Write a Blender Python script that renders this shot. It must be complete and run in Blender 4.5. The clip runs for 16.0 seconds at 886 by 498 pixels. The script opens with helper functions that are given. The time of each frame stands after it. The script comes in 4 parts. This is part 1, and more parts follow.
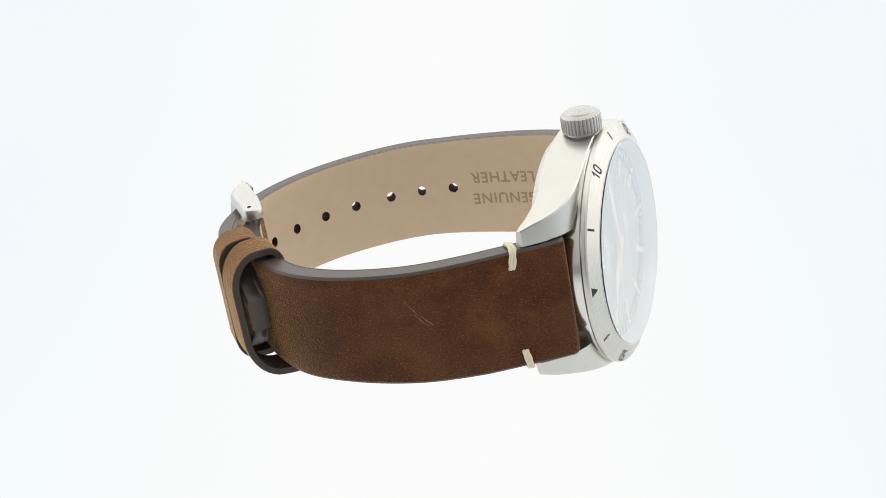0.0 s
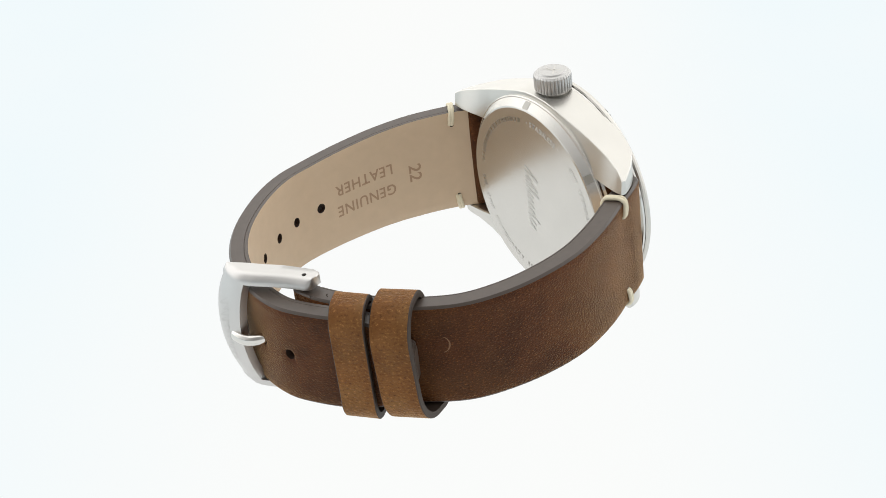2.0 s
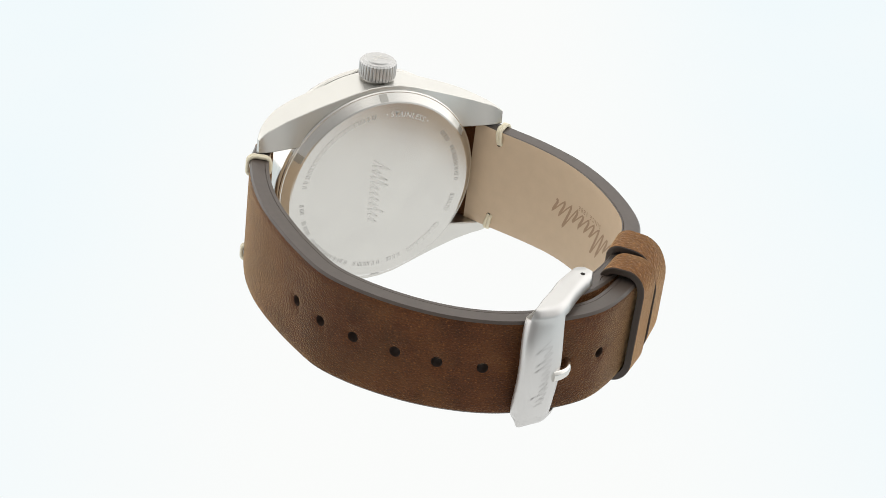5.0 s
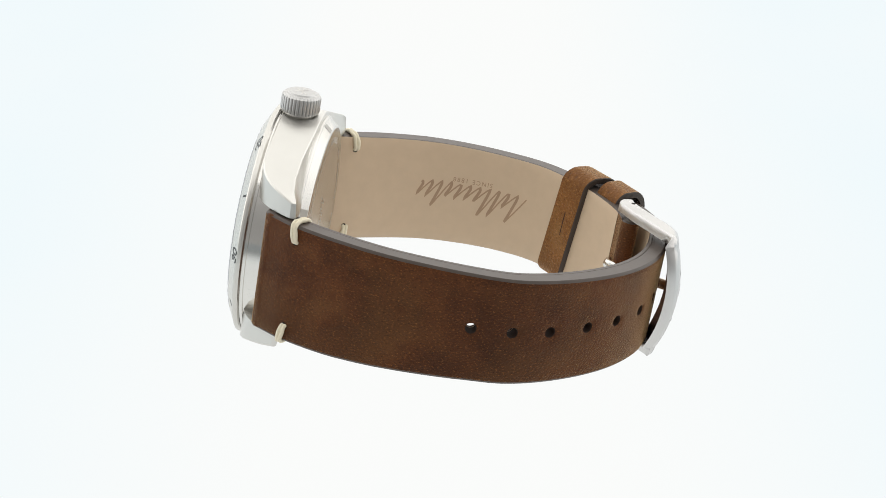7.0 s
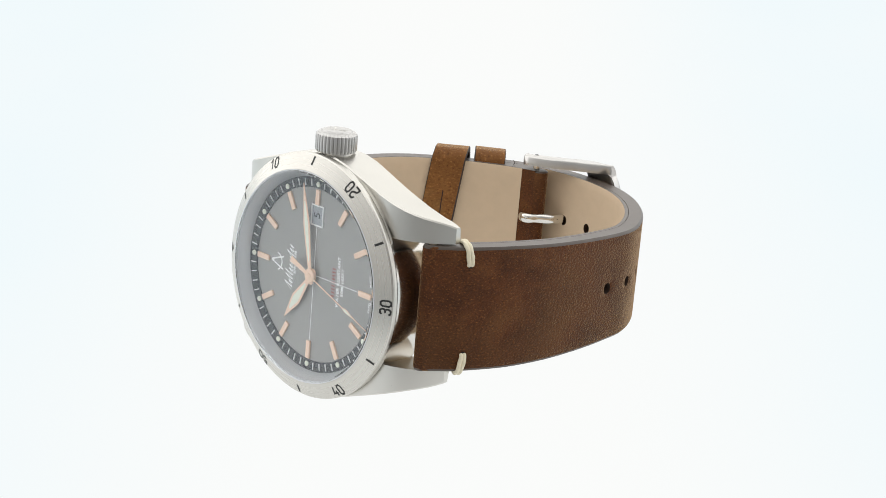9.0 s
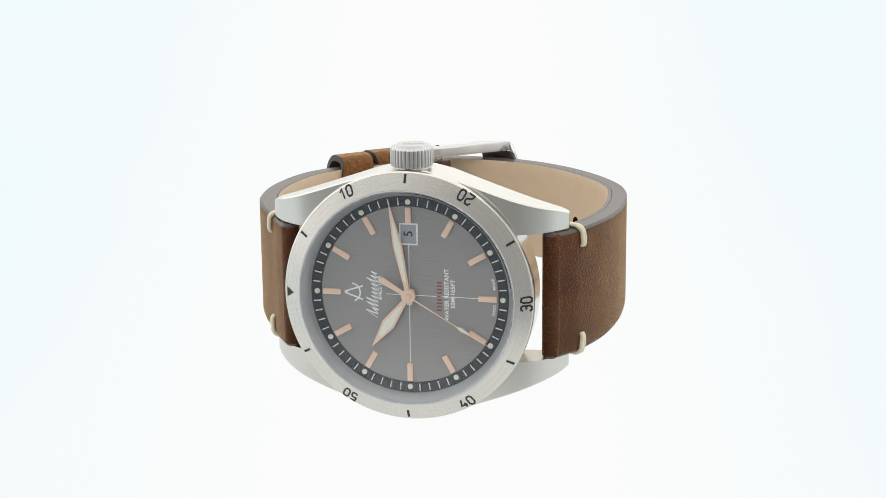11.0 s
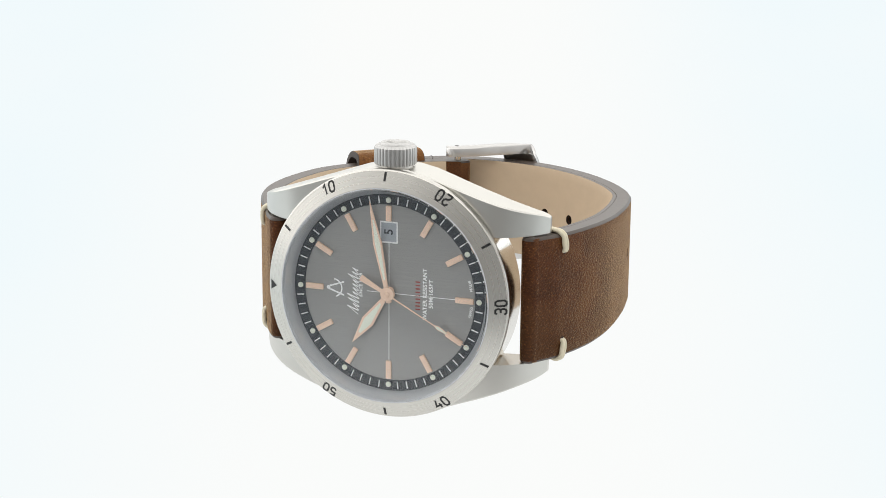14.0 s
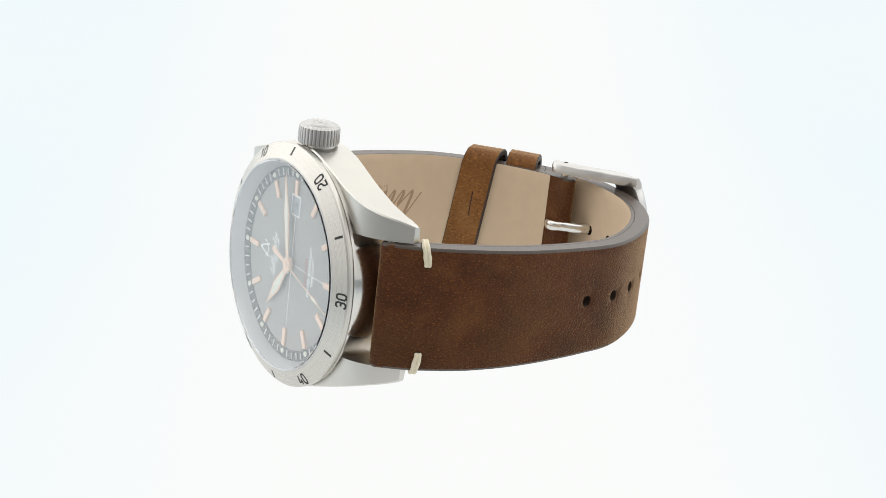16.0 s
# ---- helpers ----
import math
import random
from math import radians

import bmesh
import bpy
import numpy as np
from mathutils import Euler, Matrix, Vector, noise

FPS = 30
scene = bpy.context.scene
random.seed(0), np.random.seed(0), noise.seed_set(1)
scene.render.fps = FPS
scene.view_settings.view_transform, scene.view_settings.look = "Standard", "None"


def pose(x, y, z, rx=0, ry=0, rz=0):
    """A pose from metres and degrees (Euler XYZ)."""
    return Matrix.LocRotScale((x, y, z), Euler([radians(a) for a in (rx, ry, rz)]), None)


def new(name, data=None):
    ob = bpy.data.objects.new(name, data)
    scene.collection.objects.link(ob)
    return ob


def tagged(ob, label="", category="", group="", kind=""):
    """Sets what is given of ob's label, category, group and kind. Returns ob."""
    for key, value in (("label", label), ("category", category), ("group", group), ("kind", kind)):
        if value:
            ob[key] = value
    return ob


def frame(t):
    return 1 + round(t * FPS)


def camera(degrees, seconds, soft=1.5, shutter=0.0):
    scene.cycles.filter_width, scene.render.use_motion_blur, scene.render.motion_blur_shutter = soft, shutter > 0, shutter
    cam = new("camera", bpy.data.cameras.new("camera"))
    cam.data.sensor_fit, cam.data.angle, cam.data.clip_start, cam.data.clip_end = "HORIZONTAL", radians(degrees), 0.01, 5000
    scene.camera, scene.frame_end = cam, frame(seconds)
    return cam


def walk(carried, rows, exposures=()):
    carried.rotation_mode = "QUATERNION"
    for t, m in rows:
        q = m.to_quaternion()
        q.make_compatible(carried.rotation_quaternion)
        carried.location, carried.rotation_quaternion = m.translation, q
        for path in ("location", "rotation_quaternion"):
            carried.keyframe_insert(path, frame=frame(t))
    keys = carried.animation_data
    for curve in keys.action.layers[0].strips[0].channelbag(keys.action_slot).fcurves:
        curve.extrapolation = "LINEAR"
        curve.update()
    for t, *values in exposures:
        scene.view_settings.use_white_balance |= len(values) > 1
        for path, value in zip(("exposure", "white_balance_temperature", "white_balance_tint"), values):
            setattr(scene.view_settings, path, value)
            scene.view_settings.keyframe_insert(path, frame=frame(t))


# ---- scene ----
MM = 0.001
T_END = 16.0

# ---- camera ----
cam = camera(27.53, T_END, soft=0.7)
CAM_POSE = pose(0.00013, -0.30022, 0.14852, 66.438, 0, 0)
walk(cam, [(0.0, CAM_POSE), (T_END, CAM_POSE)])

# ---- light: a glowing white table, and unseen glowing panels added round it ----
FLOOR_GLOW = 0.975
CEILING_GLOW = 1.5
BACK_GLOW = 1.4
SIDE_GLOW = 1.75
FRONT_EDGE_GLOW = 0.75
FRONT_GLOW = 0.3
TABLE_FRONT_DIM = 0.36
scene.view_settings.exposure = 0.0
world = bpy.data.worlds.new("world")
scene.world = world
world.use_nodes = True
world.node_tree.nodes["Background"].inputs["Color"].default_value = (0.9, 0.95, 1.0, 1)
world.node_tree.nodes["Background"].inputs["Strength"].default_value = 0.3

# turn of the watch on its vertical axis: seconds, degrees
TURNS = ((0, 74.89), (0.5, 87.82), (1, 101.94), (1.5, 115.08), (2, 129.23), (2.5, 142.49), (3, 156.52), (3.5, 169.66), (4, 183.82), (4.2, 189.11), (4.7, 203.35), (5.25, 219.29), (5.8, 235.17), (6.3, 249.21), (6.5, 254.45), (7, 267.88), (7.5, 280.47), (8, 294.09), (8.5, 306.44), (9, 318.38), (9.5, 328.25), (9.7, 331.99), (10.1, 339.07), (10.5, 345.23), (10.9, 350.45), (11.4, 355.57), (11.8, 358.51), (12, 359.74), (12.5, 360.00), (13, 356.33), (13.5, 351.69), (14, 345.33), (14.5, 338.14), (15, 328.97), (15.5, 319.24), (16, 307.30))

# the watch's own axes: x to 3 o'clock, y to 12 o'clock, z out of the dial; it stands on its 9 o'clock side
ROWS = ((-0.03389, -0.99590, -0.08383), (0.16218, 0.07729, -0.98373), (0.98618, -0.04693, 0.15890))
WATCH = Matrix.Translation((-0.00093, -0.03319, 0.02318)) @ Matrix(ROWS).to_4x4()


# ---- materials ----
def material(name):
    m = bpy.data.materials.new(name)
    m.use_nodes = True
    t = m.node_tree
    return m, t, t.nodes["Principled BSDF"]


def node(t, kind, **values):
    n = t.nodes.new(kind)
    for key, value in values.items():
        n.inputs[key.replace("_", " ")].default_value = value
    return n


def coords(t, scale, uv=False):
    c = t.nodes.new("ShaderNodeTexCoord")
    m = node(t, "ShaderNodeMapping", Scale=scale)
    t.links.new(c.outputs["UV" if uv else "Object"], m.inputs["Vector"])
    return m.outputs["Vector"]


def noise_tex(t, vec, scale, detail=4.0, rough=0.55):
    n = node(t, "ShaderNodeTexNoise", Scale=scale, Detail=detail, Roughness=rough)
    t.links.new(vec, n.inputs["Vector"])
    return n.outputs["Fac"]


def ramp(t, fac, stops):
    r = t.nodes.new("ShaderNodeValToRGB")
    while len(r.color_ramp.elements) < len(stops):
        r.color_ramp.elements.new(0.5)
    for e, (at, col) in zip(r.color_ramp.elements, stops):
        e.position = at
        e.color = (*col, 1) if len(col) == 3 else col
    t.links.new(fac, r.inputs["Fac"])
    return r.outputs["Color"]


def mixed(t, fac, a, b, blend="MIX"):
    m = t.nodes.new("ShaderNodeMix")
    m.data_type, m.blend_type = "RGBA", blend
    for sock, value in ((m.inputs[0], fac), (m.inputs[6], a), (m.inputs[7], b)):
        if isinstance(value, bpy.types.NodeSocket):
            t.links.new(value, sock)
        else:
            sock.default_value = value
    return m.outputs[2]


def bumped(t, b, height, strength, distance):
    n = node(t, "ShaderNodeBump", Strength=strength, Distance=distance)
    t.links.new(height, n.inputs["Height"])
    t.links.new(n.outputs["Normal"], b.inputs["Normal"])


def ranged(t, fac, low, high):
    n = node(t, "ShaderNodeMapRange")
    n.inputs["To Min"].default_value, n.inputs["To Max"].default_value = low, high
    t.links.new(fac, n.inputs["Value"])
    return n.outputs["Result"]


def metal(name, colour, rough, grain=(1, 1, 1), spread=0.08, relief=0.15, aniso=0.0, turned=False):
    """Steel or gold with fine brushing along the axis in which grain is smallest."""
    m, t, b = material(name)
    b.inputs["Metallic"].default_value = 1.0
    fine = noise_tex(t, coords(t, [g * 1000 for g in grain]), 3.0, 3.0)
    if turned:
        # rings left by the lathe: the grain depends on the distance from the axis
        flat = coords(t, (1, 1, 0.3))
        away = t.nodes.new("ShaderNodeVectorMath")
        away.operation = "LENGTH"
        t.links.new(flat, away.inputs[0])
        ring = t.nodes.new("ShaderNodeTexNoise")
        ring.noise_dimensions = "1D"
        ring.inputs["Scale"].default_value, ring.inputs["Detail"].default_value = 3200.0, 2.0
        t.links.new(away.outputs["Value"], ring.inputs["W"])
        fine = ring.outputs["Fac"]
    wide = noise_tex(t, coords(t, (1, 1, 1)), 130.0, 3.0)
    col = mixed(t, wide, (*[c * 0.93 for c in colour], 1), (*[min(1, c * 1.05) for c in colour], 1))
    t.links.new(col, b.inputs["Base Color"])
    t.links.new(ranged(t, fine, rough - spread, rough + spread), b.inputs["Roughness"])
    bumped(t, b, fine, relief, 0.00004)
    if aniso:
        b.inputs["Anisotropic"].default_value = aniso
        tan = t.nodes.new("ShaderNodeTangent")
        tan.direction_type, tan.axis = "RADIAL", "Z"
        t.links.new(tan.outputs["Tangent"], b.inputs["Tangent"])
    return m


def plain(name, colour, rough=0.5, vary=0.12, scale=900.0, metallic=0.0, relief=0.0):
    m, t, b = material(name)
    n = noise_tex(t, coords(t, (1, 1, 1)), scale, 4.0)
    t.links.new(mixed(t, n, (*[c * (1 - vary) for c in colour], 1), (*[min(1, c * (1 + vary)) for c in colour], 1)), b.inputs["Base Color"])
    b.inputs["Roughness"].default_value = rough
    b.inputs["Metallic"].default_value = metallic
    if relief:
        bumped(t, b, n, relief, 0.00005)
    return m


def leather(name, dark, mid, light, grain_scale=1.0, nap=0.38):
    """Waxed nubuck: cloudy patina, rubbed grain with painted pit shade, pale nap and glints, a velvety bloom."""
    m, t, b = material(name)
    uv = coords(t, (1, 1, 1), uv=True)
    cloud = noise_tex(t, uv, 110.0, 6.0, 0.65)
    patch = noise_tex(t, uv, 34.0, 3.0, 0.5)
    streak = noise_tex(t, coords(t, (1700 * grain_scale, 2600 * grain_scale, 1), uv=True), 1.0, 4.0, 0.65)
    pebble = t.nodes.new("ShaderNodeTexVoronoi")
    pebble.inputs["Scale"].default_value = 1.0
    warp = noise_tex(t, uv, 900.0, 2.0)
    at = node(t, "ShaderNodeVectorMath")
    at.operation = "ADD"
    t.links.new(coords(t, (1500 * grain_scale, 2000 * grain_scale, 1), uv=True), at.inputs[0])
    t.links.new(ranged(t, warp, 0.0, 1.5), at.inputs[1])
    t.links.new(at.outputs[0], pebble.inputs["Vector"])
    base = ramp(t, cloud, [(0.28, dark), (0.52, mid), (0.78, light)])
    golden = ramp(t, noise_tex(t, uv, 62.0, 3.0, 0.6), [(0.46, (0, 0, 0)), (0.66, (1, 1, 1))])
    base = mixed(t, ranged(t, golden, 0.0, 0.55), base, (light[0] * 0.9, light[1] * 1.08, light[2] * 1.2, 1))
    worn = ramp(t, patch, [(0.40, (0, 0, 0)), (0.62, (1, 1, 1))])
    base = mixed(t, ranged(t, worn, 0.0, 0.45), base, (*[c * 0.85 for c in dark], 1))
    # pale nap fibres, their contrast raised to paint the grain's sparkle
    nap_glints = ramp(t, streak, [(0.57, (0, 0, 0)), (0.68, (1, 1, 1))])
    base = mixed(t, ranged(t, nap_glints, 0.0, nap), base, (*[min(1, c * 2.4) for c in light], 1))
    # colour darkened in the grain's hollows to paint their shade
    pit_shade = ramp(t, streak, [(0.33, (1, 1, 1)), (0.45, (0, 0, 0))])
    base = mixed(t, ranged(t, pit_shade, 0.0, 0.6), base, (*[c * 0.35 for c in dark], 1))
    t.links.new(base, b.inputs["Base Color"])
    t.links.new(ranged(t, streak, 0.38, 0.72), b.inputs["Roughness"])
    b.inputs["Specular IOR Level"].default_value = 0.15
    b.inputs["Sheen Weight"].default_value = 0.75
    b.inputs["Sheen Roughness"].default_value = 0.28
    b.inputs["Sheen Tint"].default_value = (1.0, 0.68, 0.35, 1)
    h = mixed(t, 0.35, streak, pebble.outputs["Distance"])
    bumped(t, b, h, 1.0, 0.00024)
    return m


def glowing(name, colour, strength, side_tint=None):
    """A glowing panel; the light table tints to its sides and is dimmed in front, out of view."""
    m = bpy.data.materials.new(name)
    m.use_nodes = True
    t = m.node_tree
    t.nodes.clear()
    out = t.nodes.new("ShaderNodeOutputMaterial")
    e = node(t, "ShaderNodeEmission", Strength=strength, Color=(*colour, 1))
    if side_tint:
        c = t.nodes.new("ShaderNodeTexCoord")
        s = t.nodes.new("ShaderNodeSeparateXYZ")
        t.links.new(c.outputs["Object"], s.inputs[0])
        a = t.nodes.new("ShaderNodeMath")
        a.operation = "ABSOLUTE"
        t.links.new(s.outputs["X"], a.inputs[0])
        r = node(t, "ShaderNodeMapRange")
        r.interpolation_type = "SMOOTHSTEP"
        r.inputs["From Min"].default_value, r.inputs["From Max"].default_value = 0.02, 0.105
        t.links.new(a.outputs[0], r.inputs["Value"])
        cloud = noise_tex(t, coords(t, (1, 1, 1)), 9.0, 2.0)
        k = t.nodes.new("ShaderNodeMath")
        k.operation = "MULTIPLY"
        t.links.new(r.outputs["Result"], k.inputs[0])
        t.links.new(ranged(t, cloud, 0.6, 1.3), k.inputs[1])
        t.links.new(mixed(t, k.outputs[0], (*colour, 1), (*side_tint, 1)), e.inputs["Color"])
        # glow cut in front, out of view, to darken what dial and bezel reflect
        f = node(t, "ShaderNodeMapRange")
        f.interpolation_type = "SMOOTHSTEP"
        f.inputs["From Min"].default_value, f.inputs["From Max"].default_value = -0.15, -0.058
        f.inputs["To Min"].default_value, f.inputs["To Max"].default_value = TABLE_FRONT_DIM, 1.0
        t.links.new(s.outputs["Y"], f.inputs["Value"])
        both = t.nodes.new("ShaderNodeMath")
        both.operation = "MULTIPLY"
        both.inputs[1].default_value = strength
        t.links.new(f.outputs["Result"], both.inputs[0])
        t.links.new(both.outputs[0], e.inputs["Strength"])
    t.links.new(e.outputs[0], out.inputs["Surface"])
    return m


def crystal_glass():
    """Clear coated sapphire."""
    m = bpy.data.materials.new("sapphire_crystal")
    m.use_nodes = True
    t = m.node_tree
    t.nodes.clear()
    out = t.nodes.new("ShaderNodeOutputMaterial")
    glass = node(t, "ShaderNodeBsdfGlass", Roughness=0.0, IOR=1.45, Color=(0.99, 0.995, 0.995, 1))
    # the coating kills the reflection seen straight on and mirrors at a slant
    slant = node(t, "ShaderNodeLayerWeight", Blend=0.5)
    gloss = node(t, "ShaderNodeBsdfAnisotropic", Roughness=0.0, Color=(1, 1, 1, 1))
    mix = t.nodes.new("ShaderNodeMixShader")
    share = ramp(t, slant.outputs["Facing"], [(0.45, (0, 0, 0)), (0.62, (0.42, 0.42, 0.42)), (0.8, (0.6, 0.6, 0.6))])
    t.links.new(share, mix.inputs[0])
    t.links.new(glass.outputs[0], mix.inputs[1])
    t.links.new(gloss.outputs[0], mix.inputs[2])
    t.links.new(mix.outputs[0], out.inputs["Surface"])
    return m


def front_panel_glow():
    """Added unseen front panel: its glow is dimmed round the lens to darken reflections."""
    m = bpy.data.materials.new("unseen_front_panel")
    m.use_nodes = True
    t = m.node_tree
    t.nodes.clear()
    out = t.nodes.new("ShaderNodeOutputMaterial")
    e = node(t, "ShaderNodeEmission", Color=(1.0, 0.985, 0.965, 1))
    g = t.nodes.new("ShaderNodeTexGradient")
    g.gradient_type = "SPHERICAL"
    c = t.nodes.new("ShaderNodeTexCoord")
    k = node(t, "ShaderNodeMapping", Scale=(1.15, 0.0, 0.9), Location=(0, 0, -0.15))
    t.links.new(c.outputs["Object"], k.inputs["Vector"])
    t.links.new(k.outputs["Vector"], g.inputs["Vector"])
    r = node(t, "ShaderNodeMapRange")
    r.interpolation_type = "SMOOTHSTEP"
    r.inputs["To Min"].default_value, r.inputs["To Max"].default_value = FRONT_EDGE_GLOW, FRONT_GLOW
    t.links.new(g.outputs["Fac"], r.inputs["Value"])
    t.links.new(r.outputs["Result"], e.inputs["Strength"])
    t.links.new(e.outputs[0], out.inputs["Surface"])
    return m


def side_panel_glow():
    """Added unseen side panels: glow strongest beside and behind the watch, fading towards the lens."""
    m = bpy.data.materials.new("unseen_panel_beside")
    m.use_nodes = True
    t = m.node_tree
    t.nodes.clear()
    out = t.nodes.new("ShaderNodeOutputMaterial")
    e = node(t, "ShaderNodeEmission", Color=(1.0, 0.99, 0.975, 1))
    c = t.nodes.new("ShaderNodeTexCoord")
    x = t.nodes.new("ShaderNodeSeparateXYZ")
    t.links.new(c.outputs["Object"], x.inputs[0])
    r = node(t, "ShaderNodeMapRange")
    r.interpolation_type = "SMOOTHSTEP"
    r.inputs["From Min"].default_value, r.inputs["From Max"].default_value = -0.45, 0.25
    r.inputs["To Min"].default_value, r.inputs["To Max"].default_value = FRONT_EDGE_GLOW, SIDE_GLOW
    t.links.new(x.outputs["Y"], r.inputs["Value"])
    t.links.new(r.outputs["Result"], e.inputs["Strength"])
    t.links.new(e.outputs[0], out.inputs["Surface"])
    return m


M_BEZEL = metal("brushed_bezel_steel", (0.63, 0.615, 0.575), 0.28, aniso=0.7, relief=0.012, spread=0.035, turned=True)
M_CASE = metal("brushed_case_steel", (0.64, 0.627, 0.59), 0.30, grain=(1.6, 0.04, 1.6), relief=0.05, spread=0.05)
M_POLISH = metal("polished_steel", (0.70, 0.685, 0.65), 0.12, spread=0.03, relief=0.03)
M_BACK = metal("case_back_steel", (0.655, 0.64, 0.605), 0.26, grain=(0.03, 1.4, 1.0), relief=0.015, spread=0.025)
M_CROWN = metal("blasted_crown_steel", (0.56, 0.555, 0.545), 0.42, relief=0.3)
M_BUCKLE = metal("satin_buckle_steel", (0.61, 0.60, 0.585), 0.33, grain=(0.04, 1.4, 1.4), relief=0.06, spread=0.05)
M_GOLD = plain("rose_gold", (0.90, 0.66, 0.52), 0.34, 0.04, metallic=0.3)
M_LUME = plain("pale_lume", (0.84, 0.87, 0.76), 0.6, 0.05)
M_WHITE = plain("white_print", (0.90, 0.91, 0.92), 0.55, 0.04)
M_RED = plain("red_print", (0.30, 0.05, 0.045), 0.5, 0.08)
M_BLACK = plain("black_paint", (0.012, 0.012, 0.012), 0.45, 0.2)
M_RING = plain("slate_chapter_ring", (0.026, 0.031, 0.039), 0.35, 0.08, 3000.0)
M_REHAUT = plain("satin_grey_rehaut", (0.66, 0.68, 0.71), 0.3, 0.05, metallic=0.5)
M_DATE = plain("date_disc", (0.36, 0.39, 0.43), 0.5, 0.05)
M_DARK = plain("hole_shade_and_pin", (0.015, 0.011, 0.009), 0.9, 0.2)
M_ENGRAVE = metal("engraved_steel", (0.63, 0.615, 0.585), 0.30, relief=0.05)
M_WORD = metal("bright_cut_steel", (0.86, 0.85, 0.83), 0.5, relief=0.05)
M_MARK = metal("shallow_engraving", (0.60, 0.59, 0.575), 0.42, relief=0.05)
M_NOTCH = metal("shadowed_slot_steel", (0.42, 0.41, 0.38), 0.45, relief=0.05)
M_GASKET = plain("gasket_edge_bright", (0.72, 0.74, 0.77), 0.3, 0.04)
M_EDGE = plain("painted_leather_edge", (0.074, 0.057, 0.047), 0.36, 0.22, 700.0, relief=0.25)
M_KEEPER_EDGE = plain("dark_cut_edge", (0.042, 0.029, 0.021), 0.6, 0.25, 700.0, relief=0.25)
M_LINING = plain("beige_calf_lining", (0.56, 0.43, 0.297), 0.6, 0.07, 420.0, relief=0.2)
M_STAMP = plain("stamped_ink", (0.34, 0.225, 0.14), 0.6, 0.1)
M_THREAD = plain("cream_waxed_thread", (0.72, 0.66, 0.50), 0.65, 0.14, 2600.0, relief=0.6)
M_LEATHER = leather("brown_nubuck", (0.040, 0.0130, 0.0042), (0.093, 0.0305, 0.0087), (0.155, 0.058, 0.0170), 1.35, 0.5)
M_TAN = leather("tan_nubuck", (0.12, 0.046, 0.012), (0.22, 0.093, 0.026), (0.32, 0.155, 0.053), 0.95, 0.3)
M_SCUFF = plain("scuffed_leather", (0.21, 0.105, 0.048), 0.7, 0.25)
# dark brown painting shade in holes and slit; also the loose thread's colour
M_SHADE_AND_THREAD = plain("hole_shade_and_thread_brown", (0.030, 0.014, 0.007), 0.85, 0.2)
M_GLASS = crystal_glass()


def dial_material():
    """Grey dial with fine straight brushing."""
    m, t, b = material("brushed_grey_dial")
    fine = noise_tex(t, coords(t, (14000, 160, 1)), 1.0, 3.0)
    t.links.new(ramp(t, fine, [(0.3, (0.290, 0.288, 0.284)), (0.7, (0.345, 0.342, 0.337))]), b.inputs["Base Color"])
    b.inputs["Metallic"].default_value = 0.25
    b.inputs["Roughness"].default_value = 0.46
    b.inputs["Coat Weight"].default_value = 0.6
    b.inputs["Coat Roughness"].default_value = 0.1
    b.inputs["Coat IOR"].default_value = 1.5
    return m


M_DIAL = dial_material()
M_FLOOR = glowing("glowing_white_acrylic", (0.985, 0.995, 0.985), FLOOR_GLOW, (0.90, 0.975, 1.0))
M_CEILING = glowing("unseen_panel_above", (1.0, 0.99, 0.965), CEILING_GLOW)
M_BACK_PANEL = glowing("unseen_panel_behind", (1.0, 0.99, 0.96), BACK_GLOW)
M_SIDE = side_panel_glow()
M_FRONT = front_panel_glow()


# ---- building helpers ----
def finish(ob_name, bm, mats, smooth=35):
    bmesh.ops.scale(bm, vec=(MM, MM, MM), verts=bm.verts)
    me = bpy.data.meshes.new(ob_name)
    bm.to_mesh(me)
    bm.free()
    for m in (mats if isinstance(mats, (list, tuple)) else [mats]):
        me.materials.append(m)
    if smooth:
        me.polygons.foreach_set("use_smooth", [True] * len(me.polygons))
        me.set_sharp_from_angle(angle=radians(smooth))
    return me


watch = tagged(new("wrist_watch"), "steel wrist watch, grey dial, brown leather strap, standing on edge", "watch")


def part(name, bm, mats, parent, label="", smooth=35):
    """One mesh object under the watch or under one of its parts; shapes are in millimetres."""
    ob = new(name, finish(name, bm, mats, smooth))
    ob.parent = parent
    if parent is watch:
        ob.matrix_basis = WATCH
    return tagged(ob, label)


def shared(name, me, parent, m=None, label=""):
    ob = new(name, me)
    ob.parent = parent
    if m is not None:
        ob.matrix_basis = m
    return tagged(ob, label)


def revolve(profile, seg=160, closed=False, bm=None, mat=0):
    bm = bm or bmesh.new()
    rings = []
    for r, n in profile:
        if r < 1e-6:
            rings.append([bm.verts.new((0, 0, n))])
        else:
            rings.append([bm.verts.new((r * math.cos(2 * math.pi * k / seg), r * math.sin(2 * math.pi * k / seg), n)) for k in range(seg)])
    pairs = list(zip(rings, rings[1:])) + ([(rings[-1], rings[0])] if closed else [])
    for a, b in pairs:
        for k in range(seg):
            j = (k + 1) % seg
            q = [a[k % len(a)], a[j % len(a)], b[j % len(b)], b[k % len(b)]]
            q = list(dict.fromkeys(q))
            if len(q) > 2:
                bm.faces.new(q).material_index = mat
    bmesh.ops.recalc_face_normals(bm, faces=bm.faces)
    return bm


